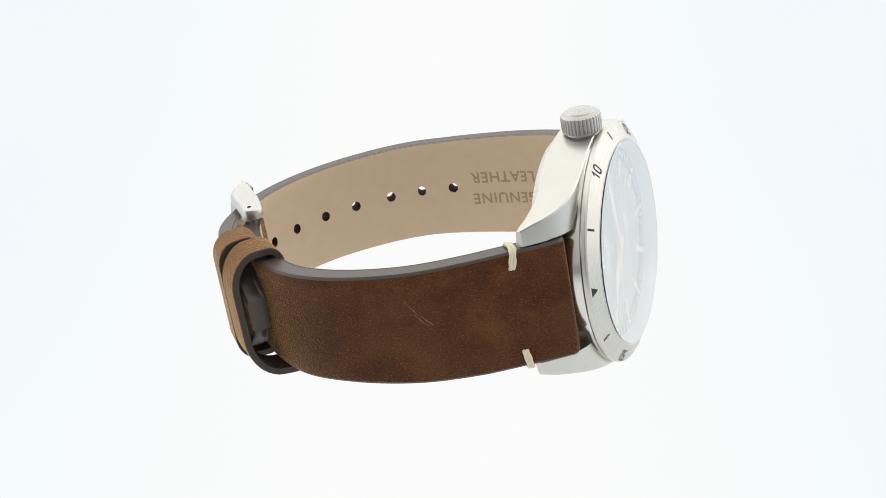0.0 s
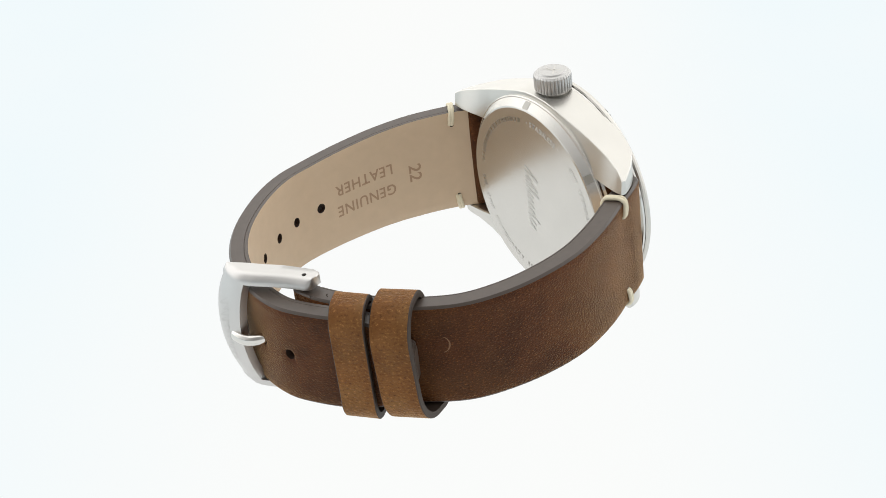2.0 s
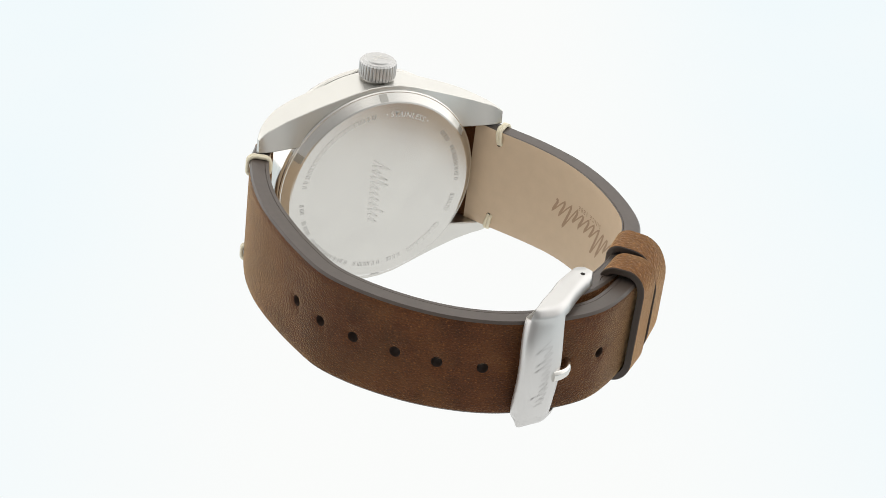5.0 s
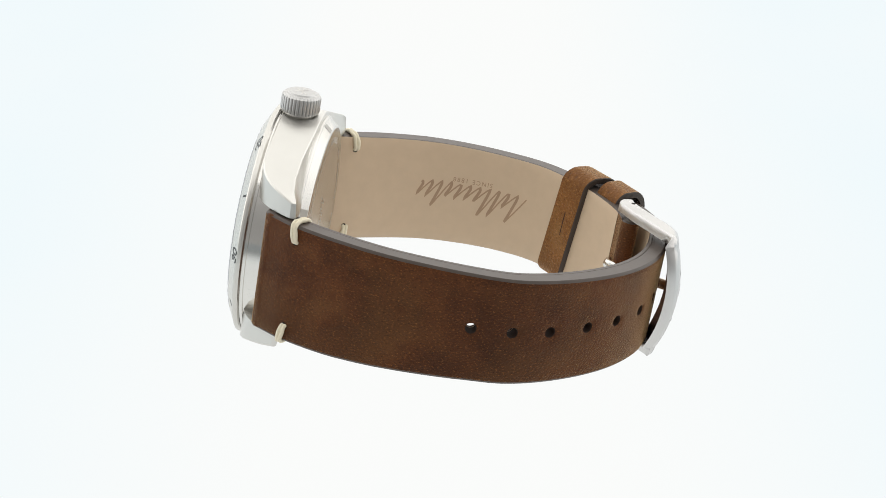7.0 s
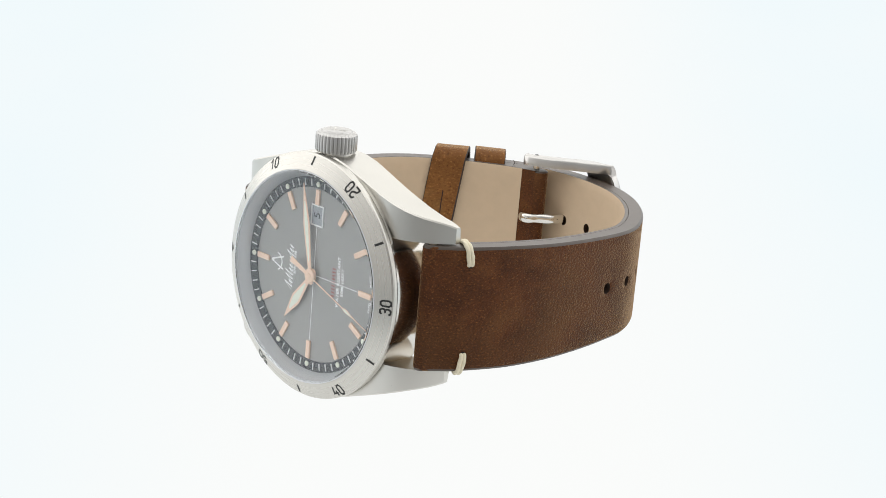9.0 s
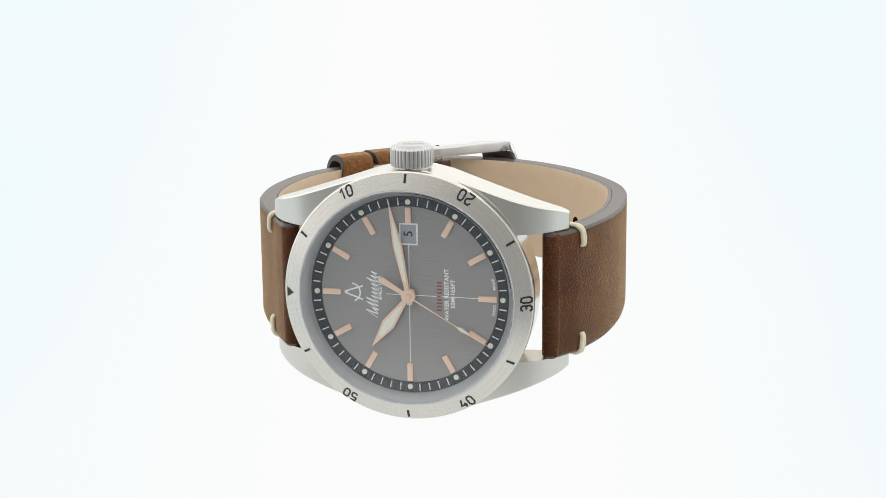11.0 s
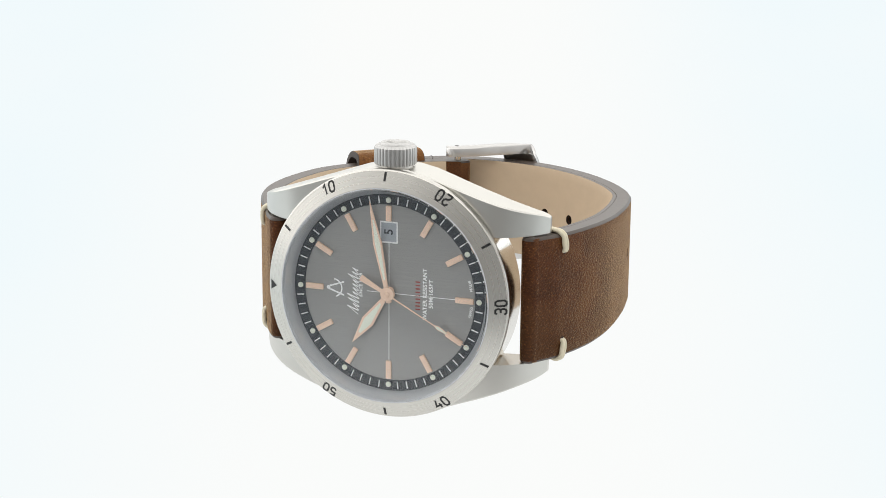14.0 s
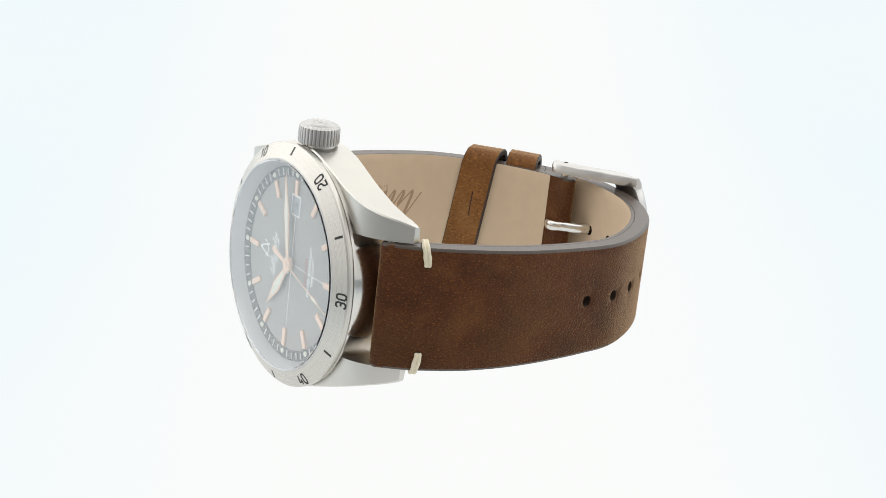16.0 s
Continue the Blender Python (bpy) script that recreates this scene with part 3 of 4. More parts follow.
# ---- crown ----
def build_crown():
    seg, teeth = 198, 33
    prof = [(0, 24.75), (2.45, 24.75), (2.55, 24.62), (2.62, 24.5), (3.1, 24.42), (3.45, 24.05), (3.52, 23.7), (3.52, 21.6), (3.4, 21.2), (2.6, 21.05), (2.6, 20.3)]
    bm = bmesh.new()
    rings = []
    for r, h in prof:
        ring = []
        for k in range(seg):
            a = 2 * math.pi * k / seg
            cut = 0.0
            if 21.1 < h < 23.9 and r > 3:
                cut = 0.19 * max(0.0, math.cos(teeth * a)) ** 2.0
            elif 23.9 < h < 24.1:
                cut = 0.12 * max(0.0, math.cos(teeth * a)) ** 2.0
            ring.append(bm.verts.new(((h), max(r - cut, 0.0) * math.cos(a), -4.6 + max(r - cut, 0.0) * math.sin(a))))
        rings.append(ring)
    for a, b in zip(rings, rings[1:]):
        for k in range(seg):
            j = (k + 1) % seg
            bm.faces.new((a[k], a[j], b[j], b[k]))
    bmesh.ops.remove_doubles(bm, verts=bm.verts, dist=0.0005)
    bmesh.ops.recalc_face_normals(bm, faces=bm.faces)
    crown = part("crown", bm, M_CROWN, watch, "ribbed matt steel crown", 30)
    mark = bmesh.new()
    for pts in (((-1.5, -0.9), (-1.3, -1.1), (1.2, 1.0), (1.0, 1.2)), ((1.4, -1.1), (1.6, -0.9), (-0.6, 1.3), (-0.8, 1.1)), ((-1.8, -0.1), (-1.8, -0.3), (1.8, -0.1), (1.8, 0.1))):
        mark.faces.new([mark.verts.new((24.775, x, -4.6 + y)) for x, y in pts])
    part("crown_emblem", mark, M_ENGRAVE, crown, "embossed plain emblem", 0)
    neck = tube([(19.5, 0, -4.6), (21.1, 0, -4.6)], 2.9, 32)
    part("crown_neck", neck, M_ENGRAVE, crown)


build_crown()


# ---- case back ----
def build_case_back():
    prof = [(20.2, -8.9), (20.25, -9.35), (20.05, -9.58), (19.9, -9.6), (18.65, -10.9), (18.35, -11.02), (0, -11.05)]
    back = part("case_back", revolve(prof, 160), M_BACK, watch, "brushed steel screw-down case back, engraved", 10)
    # flat quads in darker steel, painting the shade of recessed notches
    for k in range(6):
        slope = lambda r: -9.6 - (19.9 - r) * 1.3 / 1.25 - 0.02
        notch = bmesh.new()
        notch.faces.new([notch.verts.new((x, r, slope(r))) for x, r in ((-0.8, 18.72), (0.8, 18.72), (0.8, 19.82), (-0.8, 19.82))])
        part("wrench_notch", moved(notch, Matrix.Rotation(-radians(60 * k + 93), 4, "Z")), M_NOTCH, back, "", 0)
    place = lambda x, y: Vector((-0.2 - x, y * 1.0 - 0.4, -11.075))
    part("engraved_mark", wordmark(13.5, 3.4, place), M_ENGRAVE, back, "engraved plain script mark", 0)
    bm = bmesh.new()
    rnd = random.Random(4)
    ang = 0.0
    while ang < 350:
        w = rnd.uniform(1.6, 4.2)
        if rnd.random() < 0.82 and not 40 < ang < 96:
            for q in np.arange(ang, ang + w, 1.15):
                pts = [at_angle(q + dq, r, 0, -11.072) for dq, r in ((0, 15.7), (0.7, 15.7), (0.7, 16.6), (0, 16.6))]
                bm.faces.new([bm.verts.new(p) for p in pts])
        ang += w + 1.6
    part("engraved_ring_text", bm, M_ENGRAVE, back, "ring of tiny engraved strokes", 0)
    ring_word = lambda x, y: at_angle(75 - math.degrees(x / 16.1), 16.1 + y, 0, -11.075)
    part("engraved_word", text_mesh("\u00b7 STAINLESS \u00b7", 1.5, ring_word, 0.02, 1.1), M_WORD, back, "pale engraved word", 0)


build_case_back()

# ---- strap ----
LONG_OUTER = [(-23.8, -5.4), (-25.0, -7.2), (-27.0, -10.6), (-29.6, -18), (-31.0, -26), (-31.1, -34), (-30.4, -41.8), (-29.0, -48.6), (-25.6, -54.9), (-20.6, -61.0), (-15.1, -65.9), (-9.0, -69.5),
              (-3, -71.5), (3, -72.3), (8, -72.3), (12.3, -71.4), (17.2, -68.9), (21.2, -66.2), (25.5, -62.9), (29.0, -59.9), (30.7, -58.2)]
SHORT_OUTER = [(22.5, -4.1), (23.35, -5.3), (24.5, -7.1), (26.4, -10.7), (30.5, -18), (33.7, -26), (34.9, -34), (34.5, -42), (32.5, -49.2), (28.1, -55.4), (23.1, -60.1), (17.9, -63.7), (13.6, -65.9), (10.2, -66.9), (6.4, -67.5)]
THICK = 3.4
REACH = 0.75


def reached(points):
    """The strap's far end, drawn out by REACH millimetres from the case."""
    return [(y, z - REACH * min(1.0, max(0.0, (-z - 24) / 36))) for y, z in points]


LONG_OUTER, SHORT_OUTER = reached(LONG_OUTER), reached(SHORT_OUTER)


class Band:
    """A strap's outer face as a curve in the y-z plane, with its width along x."""

    def __init__(self, points, half_width, middle, inner_sign):
        self.s, self.p = curve_through(points, 0.2)
        self.length = self.s[-1]
        self.half_width, self.middle, self.inner_sign = half_width, middle, inner_sign
        d = np.gradient(self.p, axis=0)
        d /= np.linalg.norm(d, axis=1)[:, None]
        self.d = d

    def at(self, s, u, depth):
        y, z = np.interp(s, self.s, self.p[:, 0]), np.interp(s, self.s, self.p[:, 1])
        dy, dz = np.interp(s, self.s, self.d[:, 0]), np.interp(s, self.s, self.d[:, 1])
        k = depth * self.inner_sign / math.hypot(dy, dz)
        return Vector((u + self.middle(s), y - dz * k, z + dy * k))

    def nearest(self, y, z):
        return float(self.s[np.argmin((self.p[:, 0] - y) ** 2 + (self.p[:, 1] - z) ** 2)])

    def tangent(self, s):
        return np.interp(s, self.s, self.d[:, 0]), np.interp(s, self.s, self.d[:, 1])


TAIL = curve_through(LONG_OUTER, 0.2)[0][-1]
long_band = Band(LONG_OUTER, lambda s: float(np.interp(s, (0, 15, 40, 70, TAIL - 10, TAIL - 6, TAIL - 3, TAIL), (10.55, 10.4, 9.55, 9.2, 9.1, 8.0, 5.6, 2.8))),
                 lambda s: float(np.interp(s, (0, 15, 45, 70, 110, 130), (-0.1, -0.15, -0.2, 0.05, 0.3, 0.4))), 1)
short_band = Band(SHORT_OUTER, lambda s: float(np.interp(s, (0, 15, 40, 80), (10.55, 10.4, 9.75, 9.3))), lambda s: float(np.interp(s, (0, 15, 45, 80), (-0.1, -0.15, 0.0, 0.4))), -1)


def band_mesh(band, s0, s1, d0, d1, holes=(), edge=0.45, step=1.0, mats=(0, 1, 0), shrink=0.0, round_start=False, round_end=False):
    """The piece of a strap between lengths s0 and s1 and depths d0 and d1, with round holes through it.
    mats: the slots of the outer face, the edges and the inner face."""
    bm = bmesh.new()
    uvl = bm.loops.layers.uv.new("UVMap")
    box_h, hole_r, sub = 1.5, 0.98, (-1.5, -0.75, 0.0, 0.75, 1.5)
    stops = set()
    for h in holes:
        stops |= {round(h + q, 4) for q in sub}
    grid = [s0 + k * (s1 - s0) / max(1, round((s1 - s0) / step)) for k in range(max(1, round((s1 - s0) / step)) + 1)]
    grid = [g for g in grid if all(abs(g - h) > box_h + 0.2 for h in holes)]
    ss = sorted(set(grid) | stops)
    fr = (0.2, 0.4, 0.6, 0.8, 1.0)

    def columns(s, inset):
        hw = max(band.half_width(s) - inset - shrink, 2.0)
        right = [box_h + (hw - box_h) * f for f in fr]
        return [-r for r in right[::-1]] + list(sub) + right

    info = {}

    def vert(s, u, d):
        v = bm.verts.new(band.at(s, u, d))
        info[v] = (s, u)
        return v

    top = [[vert(s, u, d0) for u in columns(s, edge)] for s in ss]
    low = [[vert(s, u, d1) for u in columns(s, edge * 0.12)] for s in ss]
    nc = len(top[0])
    e_hi = {sg: [vert(s, sg * max(band.half_width(s) - shrink, 2.0 + edge), d0 + edge * 0.8) for s in ss] for sg in (-1, 1)}
    e_lo = {sg: [vert(s, sg * max(band.half_width(s) - shrink, 2.0 + edge), d1 - edge * 0.1) for s in ss] for sg in (-1, 1)}

    def face(vs, mat):
        f = bm.faces.new(vs)
        f.material_index = mat
        return f

    in_hole = lambda a, b, c: any(abs((a + b) / 2 - h) < box_h for h in holes) and 5 <= c < 9
    for i in range(len(ss) - 1):
        for c in range(nc - 1):
            if in_hole(ss[i], ss[i + 1], c):
                continue
            face((top[i][c], top[i][c + 1], top[i + 1][c + 1], top[i + 1][c]), mats[0])
            face((low[i][c], low[i + 1][c], low[i + 1][c + 1], low[i][c + 1]), mats[2])
        for sg, c in ((-1, 0), (1, nc - 1)):
            for a, b in ((top, e_hi), (None, None), (low, e_lo)):
                if a is None:
                    face((e_hi[sg][i], e_hi[sg][i + 1], e_lo[sg][i + 1], e_lo[sg][i]), mats[1])
                else:
                    face((a[i][c], a[i + 1][c], b[sg][i + 1], b[sg][i]), mats[1])
    for s_at, sign in ([(s0, 1)] if round_start else []) + ([(s1, -1)] if round_end else []):
        rad, mid = (d1 - d0) / 2, (d0 + d1) / 2
        ty, tz = band.tangent(s_at)
        q = math.hypot(ty, tz)
        cols = [-(band.half_width(s_at) - shrink)] + columns(s_at, edge) + [band.half_width(s_at) - shrink]
        arcs = []
        for k in range(9):
            a = math.pi * k / 8
            row = []
            for j, u in enumerate(cols):
                grow = 0.8 if j in (0, len(cols) - 1) else 1.0
                v = vert(s_at, u, mid - rad * grow * math.cos(a))
                info[v] = (s_at - sign * rad * a, u)
                v.co.y -= sign * ty / q * rad * grow * math.sin(a)
                v.co.z -= sign * tz / q * rad * grow * math.sin(a)
                row.append(v)
            arcs.append(row)
        for a, b in zip(arcs, arcs[1:]):
            for j in range(len(cols) - 1):
                face((a[j], a[j + 1], b[j + 1], b[j]), mats[0] if 0 < j < len(cols) - 2 else mats[1])
        for j in (0, len(cols) - 1):
            face([r[j] for r in arcs], mats[1])
    for i in ([] if round_start else [0]) + ([] if round_end else [len(ss) - 1]):
        for c in range(nc - 1):
            face((top[i][c], top[i][c + 1], low[i][c + 1], low[i][c]), mats[1])
        for sg, c in ((-1, 0), (1, nc - 1)):
            face((top[i][c], e_hi[sg][i], e_lo[sg][i], low[i][c]), mats[1])
    for h in holes:
        i0 = min(range(len(ss)), key=lambda k: abs(ss[k] - (h - box_h)))
        loop = [(i0, 5 + k) for k in range(4)] + [(i0 + k, 9) for k in range(4)] + [(i0 + 4, 9 - k) for k in range(4)] + [(i0 + 4 - k, 5) for k in range(4)]
        rims = []
        for layer, d in ((top, d0), (low, d1)):
            rim = []
            for i, c in loop:
                ds, du = ss[i] - h, sub[c - 5]
                q = hole_r / math.hypot(ds, du)
                rim.append(vert(h + ds * q, du * q, d + (0.18 if layer is top else 0.0)))
            rims.append(rim)
            for k in range(16):
                (ia, ca), (ib, cb) = loop[k], loop[(k + 1) % 16]
                face((layer[ia][ca], layer[ib][cb], rim[(k + 1) % 16], rim[k]), mats[0] if layer is top else mats[2])
        # hole walls take the dark slot, painting the shade inside
        for k in range(16):
            face((rims[0][k], rims[0][(k + 1) % 16], rims[1][(k + 1) % 16], rims[1][k]), 2)
    bmesh.ops.recalc_face_normals(bm, faces=bm.faces)
    for f in bm.faces:
        for lp in f.loops:
            s, u = info[lp.vert]
            lp[uvl].uv = (s * MM, u * MM)
    return bm


def along(band, s_mid, u_mid, s_dir, u_dir, depth, turn=False):
    """Maps text x, y onto a strap's face: x runs along the strap (or across it, when turned)."""
    def place(x, y):
        a, b = (y, x) if turn else (x, y)
        return band.at(s_mid + s_dir * a, u_mid + u_dir * b, depth)
    return place


def build_long_strap():
    holes = [long_band.nearest(y, z) for y, z in reached(((-29.7, -41.8), (-28.7, -48.4), (-25.3, -54.4), (-20.6, -60.3), (-15.4, -65.2), (-9.1, -69.2)))]
    last = long_band.nearest(12.3, -72.6)
    holes += [holes[5] + k * (last - holes[5]) / 3 for k in range(1, 4)]
    strap = part("long_strap", band_mesh(long_band, 0.0, long_band.length, 0.0, THICK - 0.7, holes, round_start=True), [M_LEATHER, M_EDGE, M_SHADE_AND_THREAD], watch, "worn brown nubuck strap with punched holes", 40)
    part("lining", band_mesh(long_band, 2.2, long_band.length - 0.3, THICK - 0.72, THICK, holes, edge=0.12, shrink=0.0), [M_LINING, M_EDGE, M_SHADE_AND_THREAD], strap, "smooth beige leather lining", 40)
    inner = THICK + 0.03
    g = long_band.nearest(-30.4, -31.2)
    part("stamped_text", text_mesh("GENUINE", 3.15, along(long_band, g, -2.5, 1, -1, inner), 0.045, 1.1), M_STAMP, strap, "", 0)
    part("stamped_text", text_mesh("LEATHER", 3.15, along(long_band, g, 1.9, 1, -1, inner), 0.045, 1.1), M_STAMP, strap, "", 0)
    part("stamped_text", text_mesh("22", 3.8, along(long_band, long_band.nearest(-29.3, -19.8), -0.6, -1, -1, inner, True), 0.06), M_STAMP, strap, "", 0)
    return strap


def build_short_strap():
    end = short_band.length
    strap = part("short_strap", band_mesh(short_band, 0.0, end - 6.6, 0.0, THICK - 0.3, round_start=True), [M_LEATHER, M_EDGE], watch, "worn brown nubuck strap holding the buckle", 40)
    part("lining", band_mesh(short_band, 2.2, end - 6.6, THICK - 0.32, THICK, edge=0.12, shrink=0.0), [M_LINING, M_EDGE], strap, "smooth beige leather lining", 40)
    part("folded_end", band_mesh(short_band, end - 6.6, end - 3.2, 0.0, THICK - 0.06, edge=0.3, round_end=True), [M_LEATHER, M_EDGE], strap, "folded brown leather end")
    inner = THICK + 0.03
    m = short_band.nearest(34.2, -35.5)
    part("stamped_mark", wordmark(24.0, 5.4, along(short_band, m, -0.6, -1, -1, inner)), M_STAMP, strap, "stamped plain script mark", 0)
    part("stamped_text", text_mesh("SINCE 1888", 1.3, along(short_band, short_band.nearest(34.2, -35.8), 3.2, -1, -1, inner), 0.005, 1.35), M_STAMP, strap, "", 0)
    return strap


long_strap = build_long_strap()
short_strap = build_short_strap()


def build_loops():
    """The strap's leather wraps each spring bar and fills the space up to the case."""
    for side, owner, away, deep in ((-1, long_strap, 22.85, 0.82), (1, short_strap, 22.5, 0.5)):
        bm = bmesh.new()
        uvl = bm.loops.layers.uv.new("UVMap")
        rows, seg = [], 28
        for u, r in ((-10.55, 1.7), (-10.3, 1.95), (-5, 2.0), (0, 2.0), (5, 2.0), (10.1, 1.95), (10.35, 1.7)):
            rows.append([bm.verts.new((u, side * (away - deep * r * math.cos(2 * math.pi * k / seg)), -7.2 + 1.15 * r * math.sin(2 * math.pi * k / seg))) for k in range(seg)])
        for a, b in zip(rows, rows[1:]):
            for k in range(seg):
                f = bm.faces.new((a[k], a[(k + 1) % seg], b[(k + 1) % seg], b[k]))
                for lp, q in zip(f.loops, (k, k + 1, k + 1, k)):
                    lp[uvl].uv = (q * 0.00045, lp.vert.co.x * MM)
        for end in (rows[0], rows[-1]):
            bm.faces.new(end).material_index = 1
        bmesh.ops.recalc_face_normals(bm, faces=bm.faces)
        part("strap_loop", bm, [M_LEATHER, M_EDGE], owner, "leather loop round the spring bar", 50)


build_loops()


def build_stitches():
    """Two thick cream stitches over the edges of each strap beside the lugs."""
    for band, owner, s0 in ((long_band, long_strap, long_band.nearest(-26.9, -10.6)), (short_band, short_strap, short_band.nearest(26.4, -10.7))):
        for sg in (1, -1):
            hw = band.half_width(s0)
            path = [(s0 + 0.5, hw - 2.9, 0.15), (s0 + 0.45, hw - 2.6, -0.3), (s0 + 0.2, hw - 1.2, -0.38), (s0, hw - 0.2, -0.25), (s0 - 0.1, hw + 0.35, 0.5), (s0, hw + 0.4, 1.6),
                    (s0 + 0.2, hw + 0.3, THICK - 0.3), (s0 + 0.4, hw - 0.4, THICK + 0.3), (s0 + 0.6, hw - 1.4, THICK + 0.34), (s0 + 0.7, hw - 2.2, THICK + 0.25), (s0 + 0.7, hw - 2.6, THICK - 0.2)]
            bm = bmesh.new()
            for off in (-0.27, 0.27):
                _, pts = curve_through([(s + off, u, d) for s, u, d in path], 0.3)
                line = []
                for k, (s, u, d) in enumerate(pts):
                    line.append(band.at(s + 0.05 * math.sin(k * 0.9 + (0 if off < 0 else math.pi)), sg * u, d))
                tube(line, 0.38, 8, bm)
            part("stitch", bm, M_THREAD, owner, "thick cream thread stitch", 60)
            # flat dark discs painting the shade in the thread holes
            for depth, du in ((-0.03, 3.05), (THICK + 0.03, 2.7)):
                hole = bmesh.new()
                pts = [(0.45 * math.cos(a), 0.42 * math.sin(a)) for a in np.linspace(0, 2 * math.pi, 9)[:-1]]
                hole.faces.new([hole.verts.new(band.at(s0 + 0.5 + x, sg * (hw - du + y), depth)) for x, y in pts])
                part("stitch_hole_shade", hole, M_DARK, owner, "", 0)


build_stitches()


# ---- keepers ----
def build_keeper(s_mid, width, depth_in, half, top, skew, lean, out, bend, label):
    """A leather loop round both straps: s_mid is on the outer strap, depth_in its reach inwards."""
    thick = 1.15
    ring = []
    for su, sd, a0, cu, cd in ((1, 1, 0, 1.6, 1.6), (-1, 1, 90, 1.6, 1.6), (-1, -1, 180, *bend), (1, -1, 270, *bend)):
        mu, md = su * (half - cu), (depth_in - cd if sd > 0 else -out + cd)
        for a in np.linspace(a0, a0 + 90, 11):
            c, q = math.cos(radians(a)), math.sin(radians(a))
            m = math.hypot(c / cu, q / cd)
            ring.append((mu + cu * c, md + cd * q, c / cu / m, q / cd / m))
    n = len(ring)
    reach = [0.0]
    for a, b in zip(ring, ring[1:]):
        reach.append(reach[-1] + math.hypot(b[0] - a[0], b[1] - a[1]))
    whole = reach[-1] + math.hypot(ring[0][0] - ring[-1][0], ring[0][1] - ring[-1][1])
    bm = bmesh.new()
    uvl = bm.loops.layers.uv.new("UVMap")
    base = np.array(long_band.at(s_mid, 0, 0))
    ty, tz = long_band.tangent(s_mid)
    q = math.hypot(ty, tz)
    ty, tz = ty / q, tz / q
    rows, where = [], {}
    for w, o in ((-width / 2, 0.0), (-width / 2, thick - 0.15), (-width / 2 + 0.15, thick), (-width / 6, thick), (width / 6, thick), (width / 2 - 0.15, thick), (width / 2, thick - 0.15), (width / 2, 0.0)):
        row = []
        for k, (u, d, nu, nd) in enumerate(ring):
            uu, dd = u + nu * o, d + nd * o
            ww = w + skew * (uu / half) * (0.45 + 0.55 * min(1.0, max(0.0, dd / depth_in))) + lean * dd / depth_in
            v = bm.verts.new((uu + top, base[1] + ty * ww - tz * dd, base[2] + tz * ww + ty * dd))
            where[v] = (reach[k], w + o)
            row.append(v)
        rows.append(row)
    pairs = list(zip(rows, rows[1:])) + [(rows[-1], rows[0])]
    for i, (a, b) in enumerate(pairs):
        for k in range(n):
            f = bm.faces.new((a[k], a[(k + 1) % n], b[(k + 1) % n], b[k]))
            f.material_index = 0 if 2 <= i <= 4 else 1
            for lp in f.loops:
                x, y = where[lp.vert]
                x = whole if k == n - 1 and x == 0 else x
                lp[uvl].uv = (y * MM, x * MM)
    bmesh.ops.recalc_face_normals(bm, faces=bm.faces)
    return part("keeper", bm, [M_TAN, M_KEEPER_EDGE], watch, label, 40)


s_k1 = long_band.nearest(22.9, -65.9)
s_k2 = long_band.nearest(28.9, -61.0)
build_keeper(s_k1, 6.1, 5.2, 10.1, 0.5, -0.35, -0.5, 0.65, (3.2, 2.4), "tan nubuck loop fixed beside the buckle")
keeper_sliding = build_keeper(s_k2, 6.6, 7.0, 10.3, 0.4, -1.3, 1.1, 0.7, (6.0, 4.2), "tan nubuck loop sliding over the strap tail")


def inner_point(s, u, lift):
    """A place on the inside of the sliding loop."""
    return long_band.at(s - 0.126 * u, u, 7.0 + 1.15 + lift)


# flat dark strip painting the shade inside the loop's slit
slit = bmesh.new()
for x0, x1 in ((-0.22, 0.22),):
    pts = [(x0, -2.6), (x1, -2.4), (x1 + 0.1, 0.0), (x1, 2.5), (x0, 2.3), (x0 + 0.1, 0.0)]
    slit.faces.new([slit.verts.new(inner_point(s_k2 + 1.2 + a, b + 0.8, 0.03)) for a, b in pts])
part("slit_shade", slit, M_SHADE_AND_THREAD, keeper_sliding, "", 0)


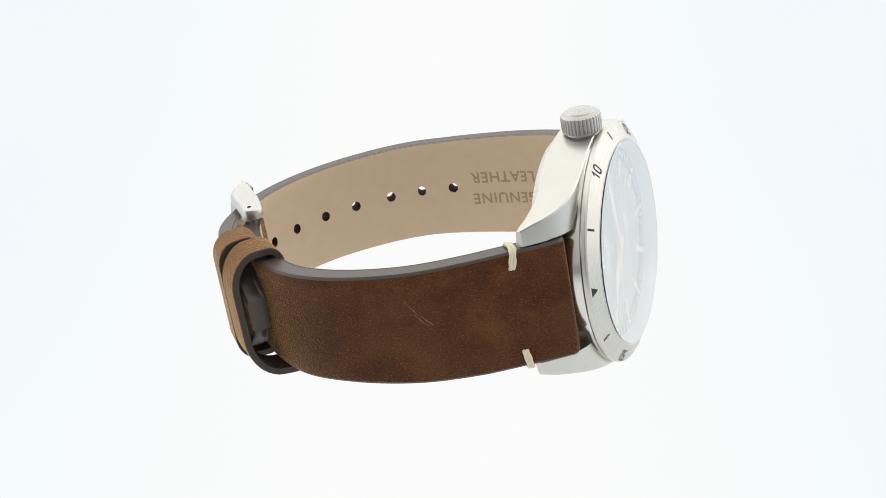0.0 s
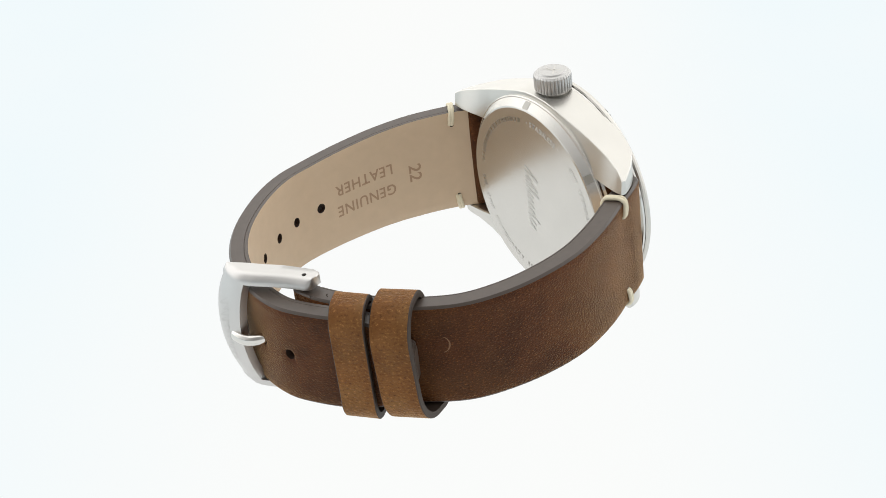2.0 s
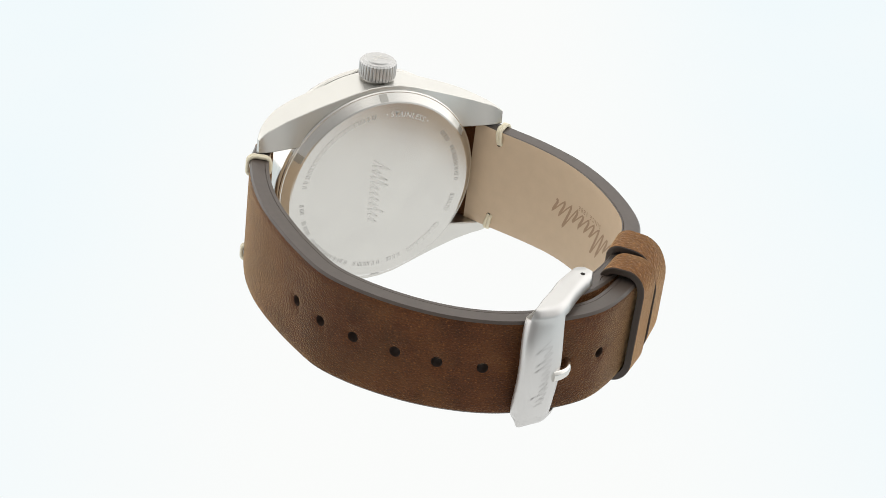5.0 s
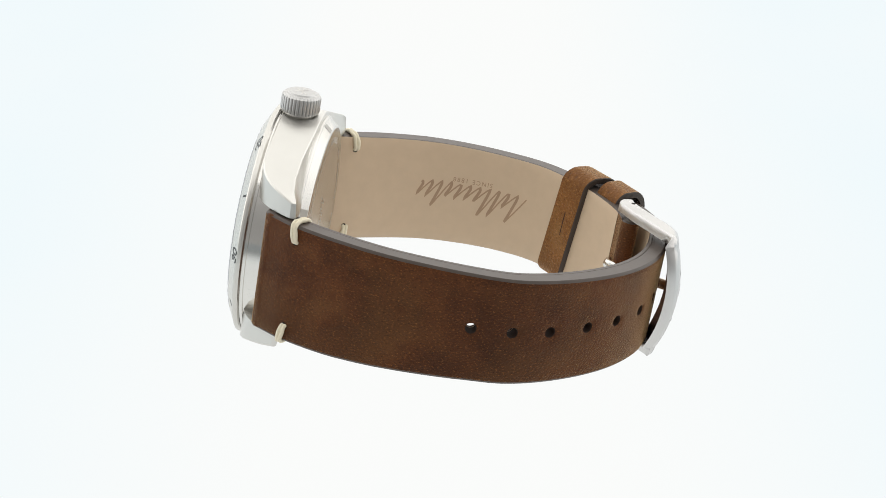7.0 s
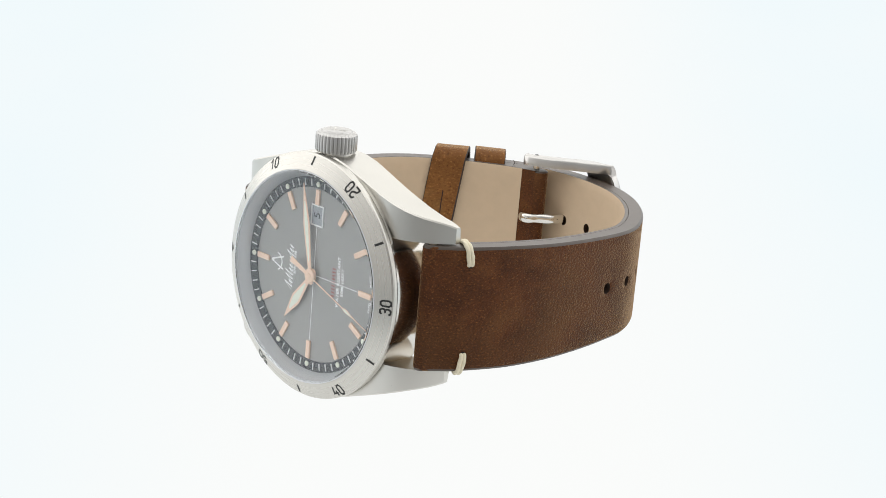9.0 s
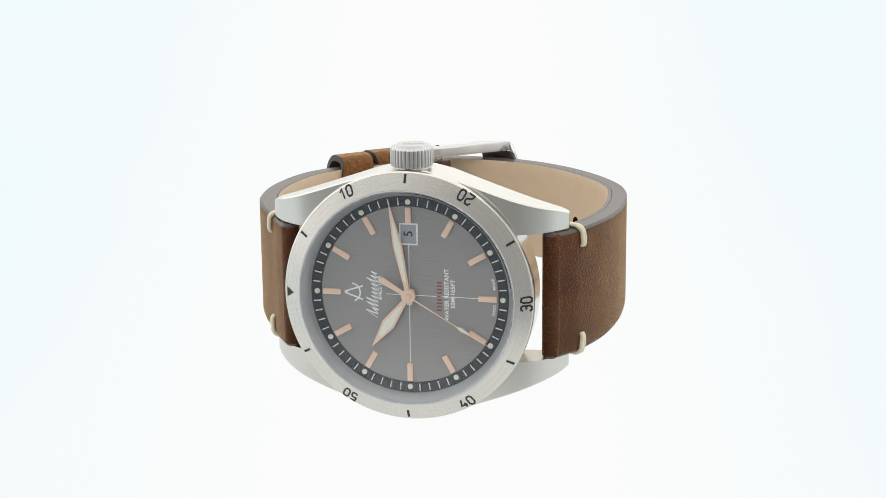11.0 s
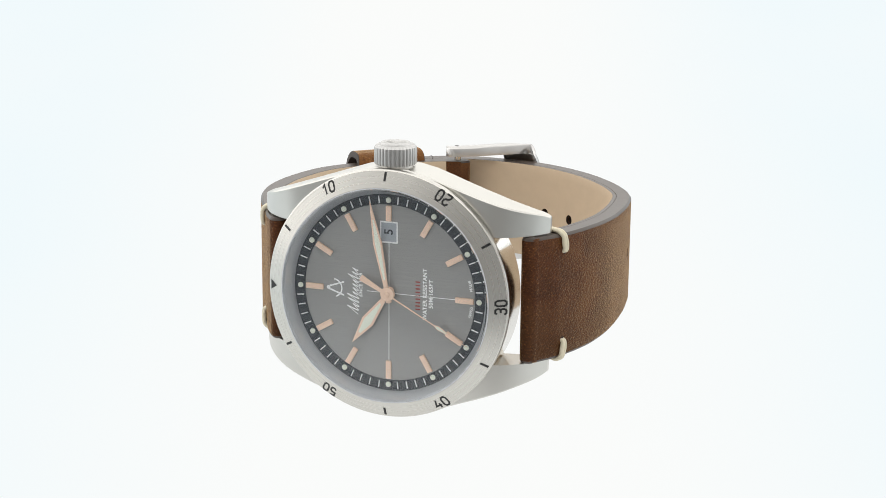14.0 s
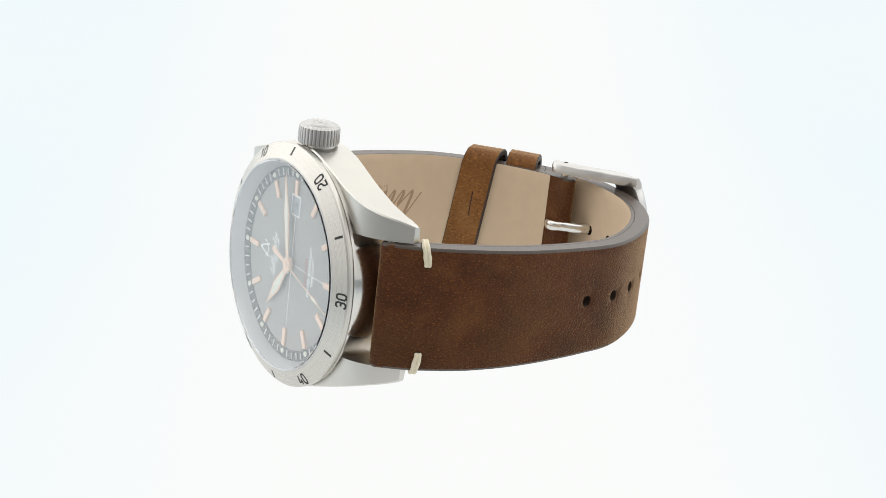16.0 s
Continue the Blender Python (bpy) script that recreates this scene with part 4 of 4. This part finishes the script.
def build_wear():
    """A pale scuff on the short strap and a loose thread at its edge."""
    bm = bmesh.new()
    s0 = short_band.nearest(33.7, -26)
    rnd = random.Random(7)
    for off in (0.0, 0.75):
        line = [(s0 + off + 2.0 - 4.2 * (k / 9) ** 1.2 + rnd.uniform(-0.12, 0.12), 5.4 - 5.0 * k / 9) for k in range(10)]
        for k in range(9):
            if off and k not in (5, 6, 7, 8):
                continue
            w = rnd.uniform(0.04, 0.13)
            (a, b), (c, d) = line[k], line[k + 1]
            bm.faces.new([bm.verts.new(short_band.at(p, q, -0.012)) for p, q in ((a - w, b), (a + w, b), (c + w, d), (c - w, d))])
    part("scuff", bm, M_SCUFF, short_strap, "pale worn scuff", 0)
    # half a ring rubbed into the leather beside the sliding loop
    bm = bmesh.new()
    arc = [(52.9 - 1.25 * math.cos(a), 2.2 + 1.5 * math.sin(a)) for a in np.linspace(-1.5, 1.3, 12)]
    ribbon(arc, [0.08 + 0.16 * math.sin(math.pi * k / 11) for k in range(12)], lambda a, b: short_band.at(a, b, -0.012), bm)
    part("rubbed_ring", bm, M_SCUFF, short_strap, "pale rubbed half ring", 0)
    s1 = short_band.nearest(15.5, -65.6)
    hw = short_band.half_width(s1)
    _, pts = curve_through([(s1, hw - 0.1, 1.2), (s1 + 0.3, hw + 0.4, 1.0), (s1 - 0.2, hw + 0.8, 0.9)], 0.25)
    part("loose_thread", tube([short_band.at(*p) for p in pts], 0.06, 6), M_SHADE_AND_THREAD, short_strap)


build_wear()


# ---- buckle ----
def build_buckle():
    """A frame pressed from one plate: a bowed front bar whose ends turn down into two tapering arms."""
    half, rad, thick = 11.7, 2.0, 1.8
    v_at = (-4.8, -4.6, -4.2, -3.4, -2.2, -0.9, 0.4, 1.4, 1.9, 2.2, 2.3)
    v_arm = (3.4, 4.6, 6.0, 7.4, 8.8, 10.0, 10.9, 11.7, 12.15, 12.35)
    outer = lambda v: float(np.interp(v, (-4.8, -4.2, -2.5, 0.5, 2.3, 4.0, 6.8, 9.3, 10.6, 11.5, 12.1, 12.35), (-73.3, -73.75, -74.05, -73.95, -73.35, -72.3, -70.0, -68.1, -67.2, -66.8, -66.2, -65.4)))
    inner = lambda v: float(np.interp(v, (-4.8, -3.6, -1.5, 1.9, 5.0, 8.4, 10.0, 11.4, 12.0, 12.35), (-72.4, -71.7, -70.2, -68.2, -66.0, -63.9, -62.9, -62.8, -63.5, -64.8)))
    bm = bmesh.new()
    flat = half - rad
    us = np.linspace(-flat, flat, 29)

    def bar(v, u, low):
        x = u / flat
        k = (v + 4.8) / 7.1
        vv = v + x ** 4 * (1.1 * (1 - k) + 0.5 * k)
        lift = 0.25 * abs(2 * k - 1) ** 6
        return bm.verts.new((u + 0.8, vv, outer(v) - 1.8 * (1 - x * x) + (1.7 if low else lift)))

    tops, lows = [], []
    for v in v_at:
        tops.append([bar(v, u, False) for u in us])
        lows.append([bar(v, u, True) for u in us])
    n = len(us)
    for i in range(len(v_at) - 1):
        for j in range(n - 1):
            bm.faces.new((tops[i][j], tops[i][j + 1], tops[i + 1][j + 1], tops[i + 1][j]))
            bm.faces.new((lows[i][j], lows[i + 1][j], lows[i + 1][j + 1], lows[i][j + 1]))
    for i in (0, len(v_at) - 1):
        for j in range(n - 1):
            bm.faces.new((tops[i][j], tops[i][j + 1], lows[i][j + 1], lows[i][j]))
    for sg, j in ((1, n - 1), (-1, 0)):
        rings = []
        for i, v in enumerate(v_at + v_arm):
            joined = i < len(v_at)
            zo, zi = outer(v), max(inner(v), outer(v) + 0.6)
            k = (v + 4.8) / 7.1
            vv = v + ((1.1 * (1 - k) + 0.5 * k) if joined else 0.5 * max(0.0, 1 - (v - 2.3) / 3))
            r = min(rad, (zi - zo) * 0.6)
            ring = []
            for a in np.linspace(0, math.pi / 2, 8):
                ring.append(bm.verts.new((0.8 + sg * (half - rad + rad * math.sin(a)), vv + 0.9 * math.sin(a) ** 2 * max(0.0, 1 - k), zo + r * (1 - math.cos(a)) + (0.25 * abs(2 * k - 1) ** 6 if joined else 0.12) * math.cos(a))))
            if joined:
                bm.verts.remove(ring[0])
                ring[0] = tops[i][j]
            edge = vv + 0.9 * max(0.0, 1 - k)
            ring.append(bm.verts.new((0.8 + sg * half, edge, zi - 0.3)))
            ring.append(bm.verts.new((0.8 + sg * (half - 0.3), edge, zi)))
            ring.append(bm.verts.new((0.8 + sg * (half - thick), edge, zi)))
            ring.append(lows[i][j] if joined else bm.verts.new((0.8 + sg * (half - rad), vv, min(zo + 1.6, zi - 0.1))))
            rings.append(ring)
        m = len(rings[0])
        for i, (a, b) in enumerate(zip(rings, rings[1:])):
            for k in range(m):
                if k == m - 1 and i < len(v_at) - 1:
                    continue
                bm.faces.new((a[k], a[(k + 1) % m], b[(k + 1) % m], b[k]))
        bm.faces.new(rings[0])
        bm.faces.new(rings[-1])
    bmesh.ops.recalc_face_normals(bm, faces=bm.faces)
    buckle = part("buckle", bm, M_BUCKLE, watch, "satin steel pin buckle with engraved mark", 50)
    buckle.matrix_basis = WATCH @ Matrix.Translation((0, 0, -REACH * MM))
    for sg in (1, -1):
        # near-black disc painted on each arm's end
        pin = tube([(0.8 + sg * 11.5, 10.3, -65.3), (0.8 + sg * 11.73, 10.3, -65.3)], 0.4, 14)
        part("pin_end", pin, M_DARK, buckle, "", 30)
    part("buckle_bar", tube([(-10.6, 10.1, -65.2), (12.2, 10.1, -65.2)], 0.7, 12), M_POLISH, buckle)
    _, path = curve_through([(0.3, 11.3, -64.9), (0.3, 10.9, -63.4), (0.3, 9.9, -62.9), (0.3, 9.0, -63.2), (0.3, 8.4, -64.5), (0.3, 7.6, -65.5), (0.3, 6.6, -66.5), (0.3, 5.8, -68.4), (0.3, 5.2, -71.0), (0.4, 4.6, -73.3), (0.4, 3.4, -74.7), (0.5, 1.9, -75.3), (0.5, 0.7, -75.35)], 0.4)
    part("tongue", tube([tuple(q) for q in path], 0.8, 14, flat=1.3, side=(0, 0.3, -1)), M_POLISH, buckle, "polished steel tongue")
    place = lambda x, y: Vector((0.8 - x, -1.6 - y, outer(-1.6 - y) - 1.8 * (1 - (x / 9.7) ** 2) + 0.25 * abs(2 * (3.2 - y) / 7.1 - 1) ** 6 - 0.025))
    part("engraved_mark", wordmark(13.0, 2.7, place), M_MARK, buckle, "engraved plain script mark", 0)


build_buckle()


# ---- the turning watch ----
def motions():
    walk(watch, [(t, pose(0, 0, 0, 0, 0, turn)) for t, turn in TURNS])
    # the seconds pointer creeps on as the watch turns, and back again with it
    walk(second_pointer, [(t, WATCH @ pose(0, 0, 0, 0, 0, -6 * (35.45 - 0.05 * (360 - turn)))) for t, turn in TURNS])


motions()
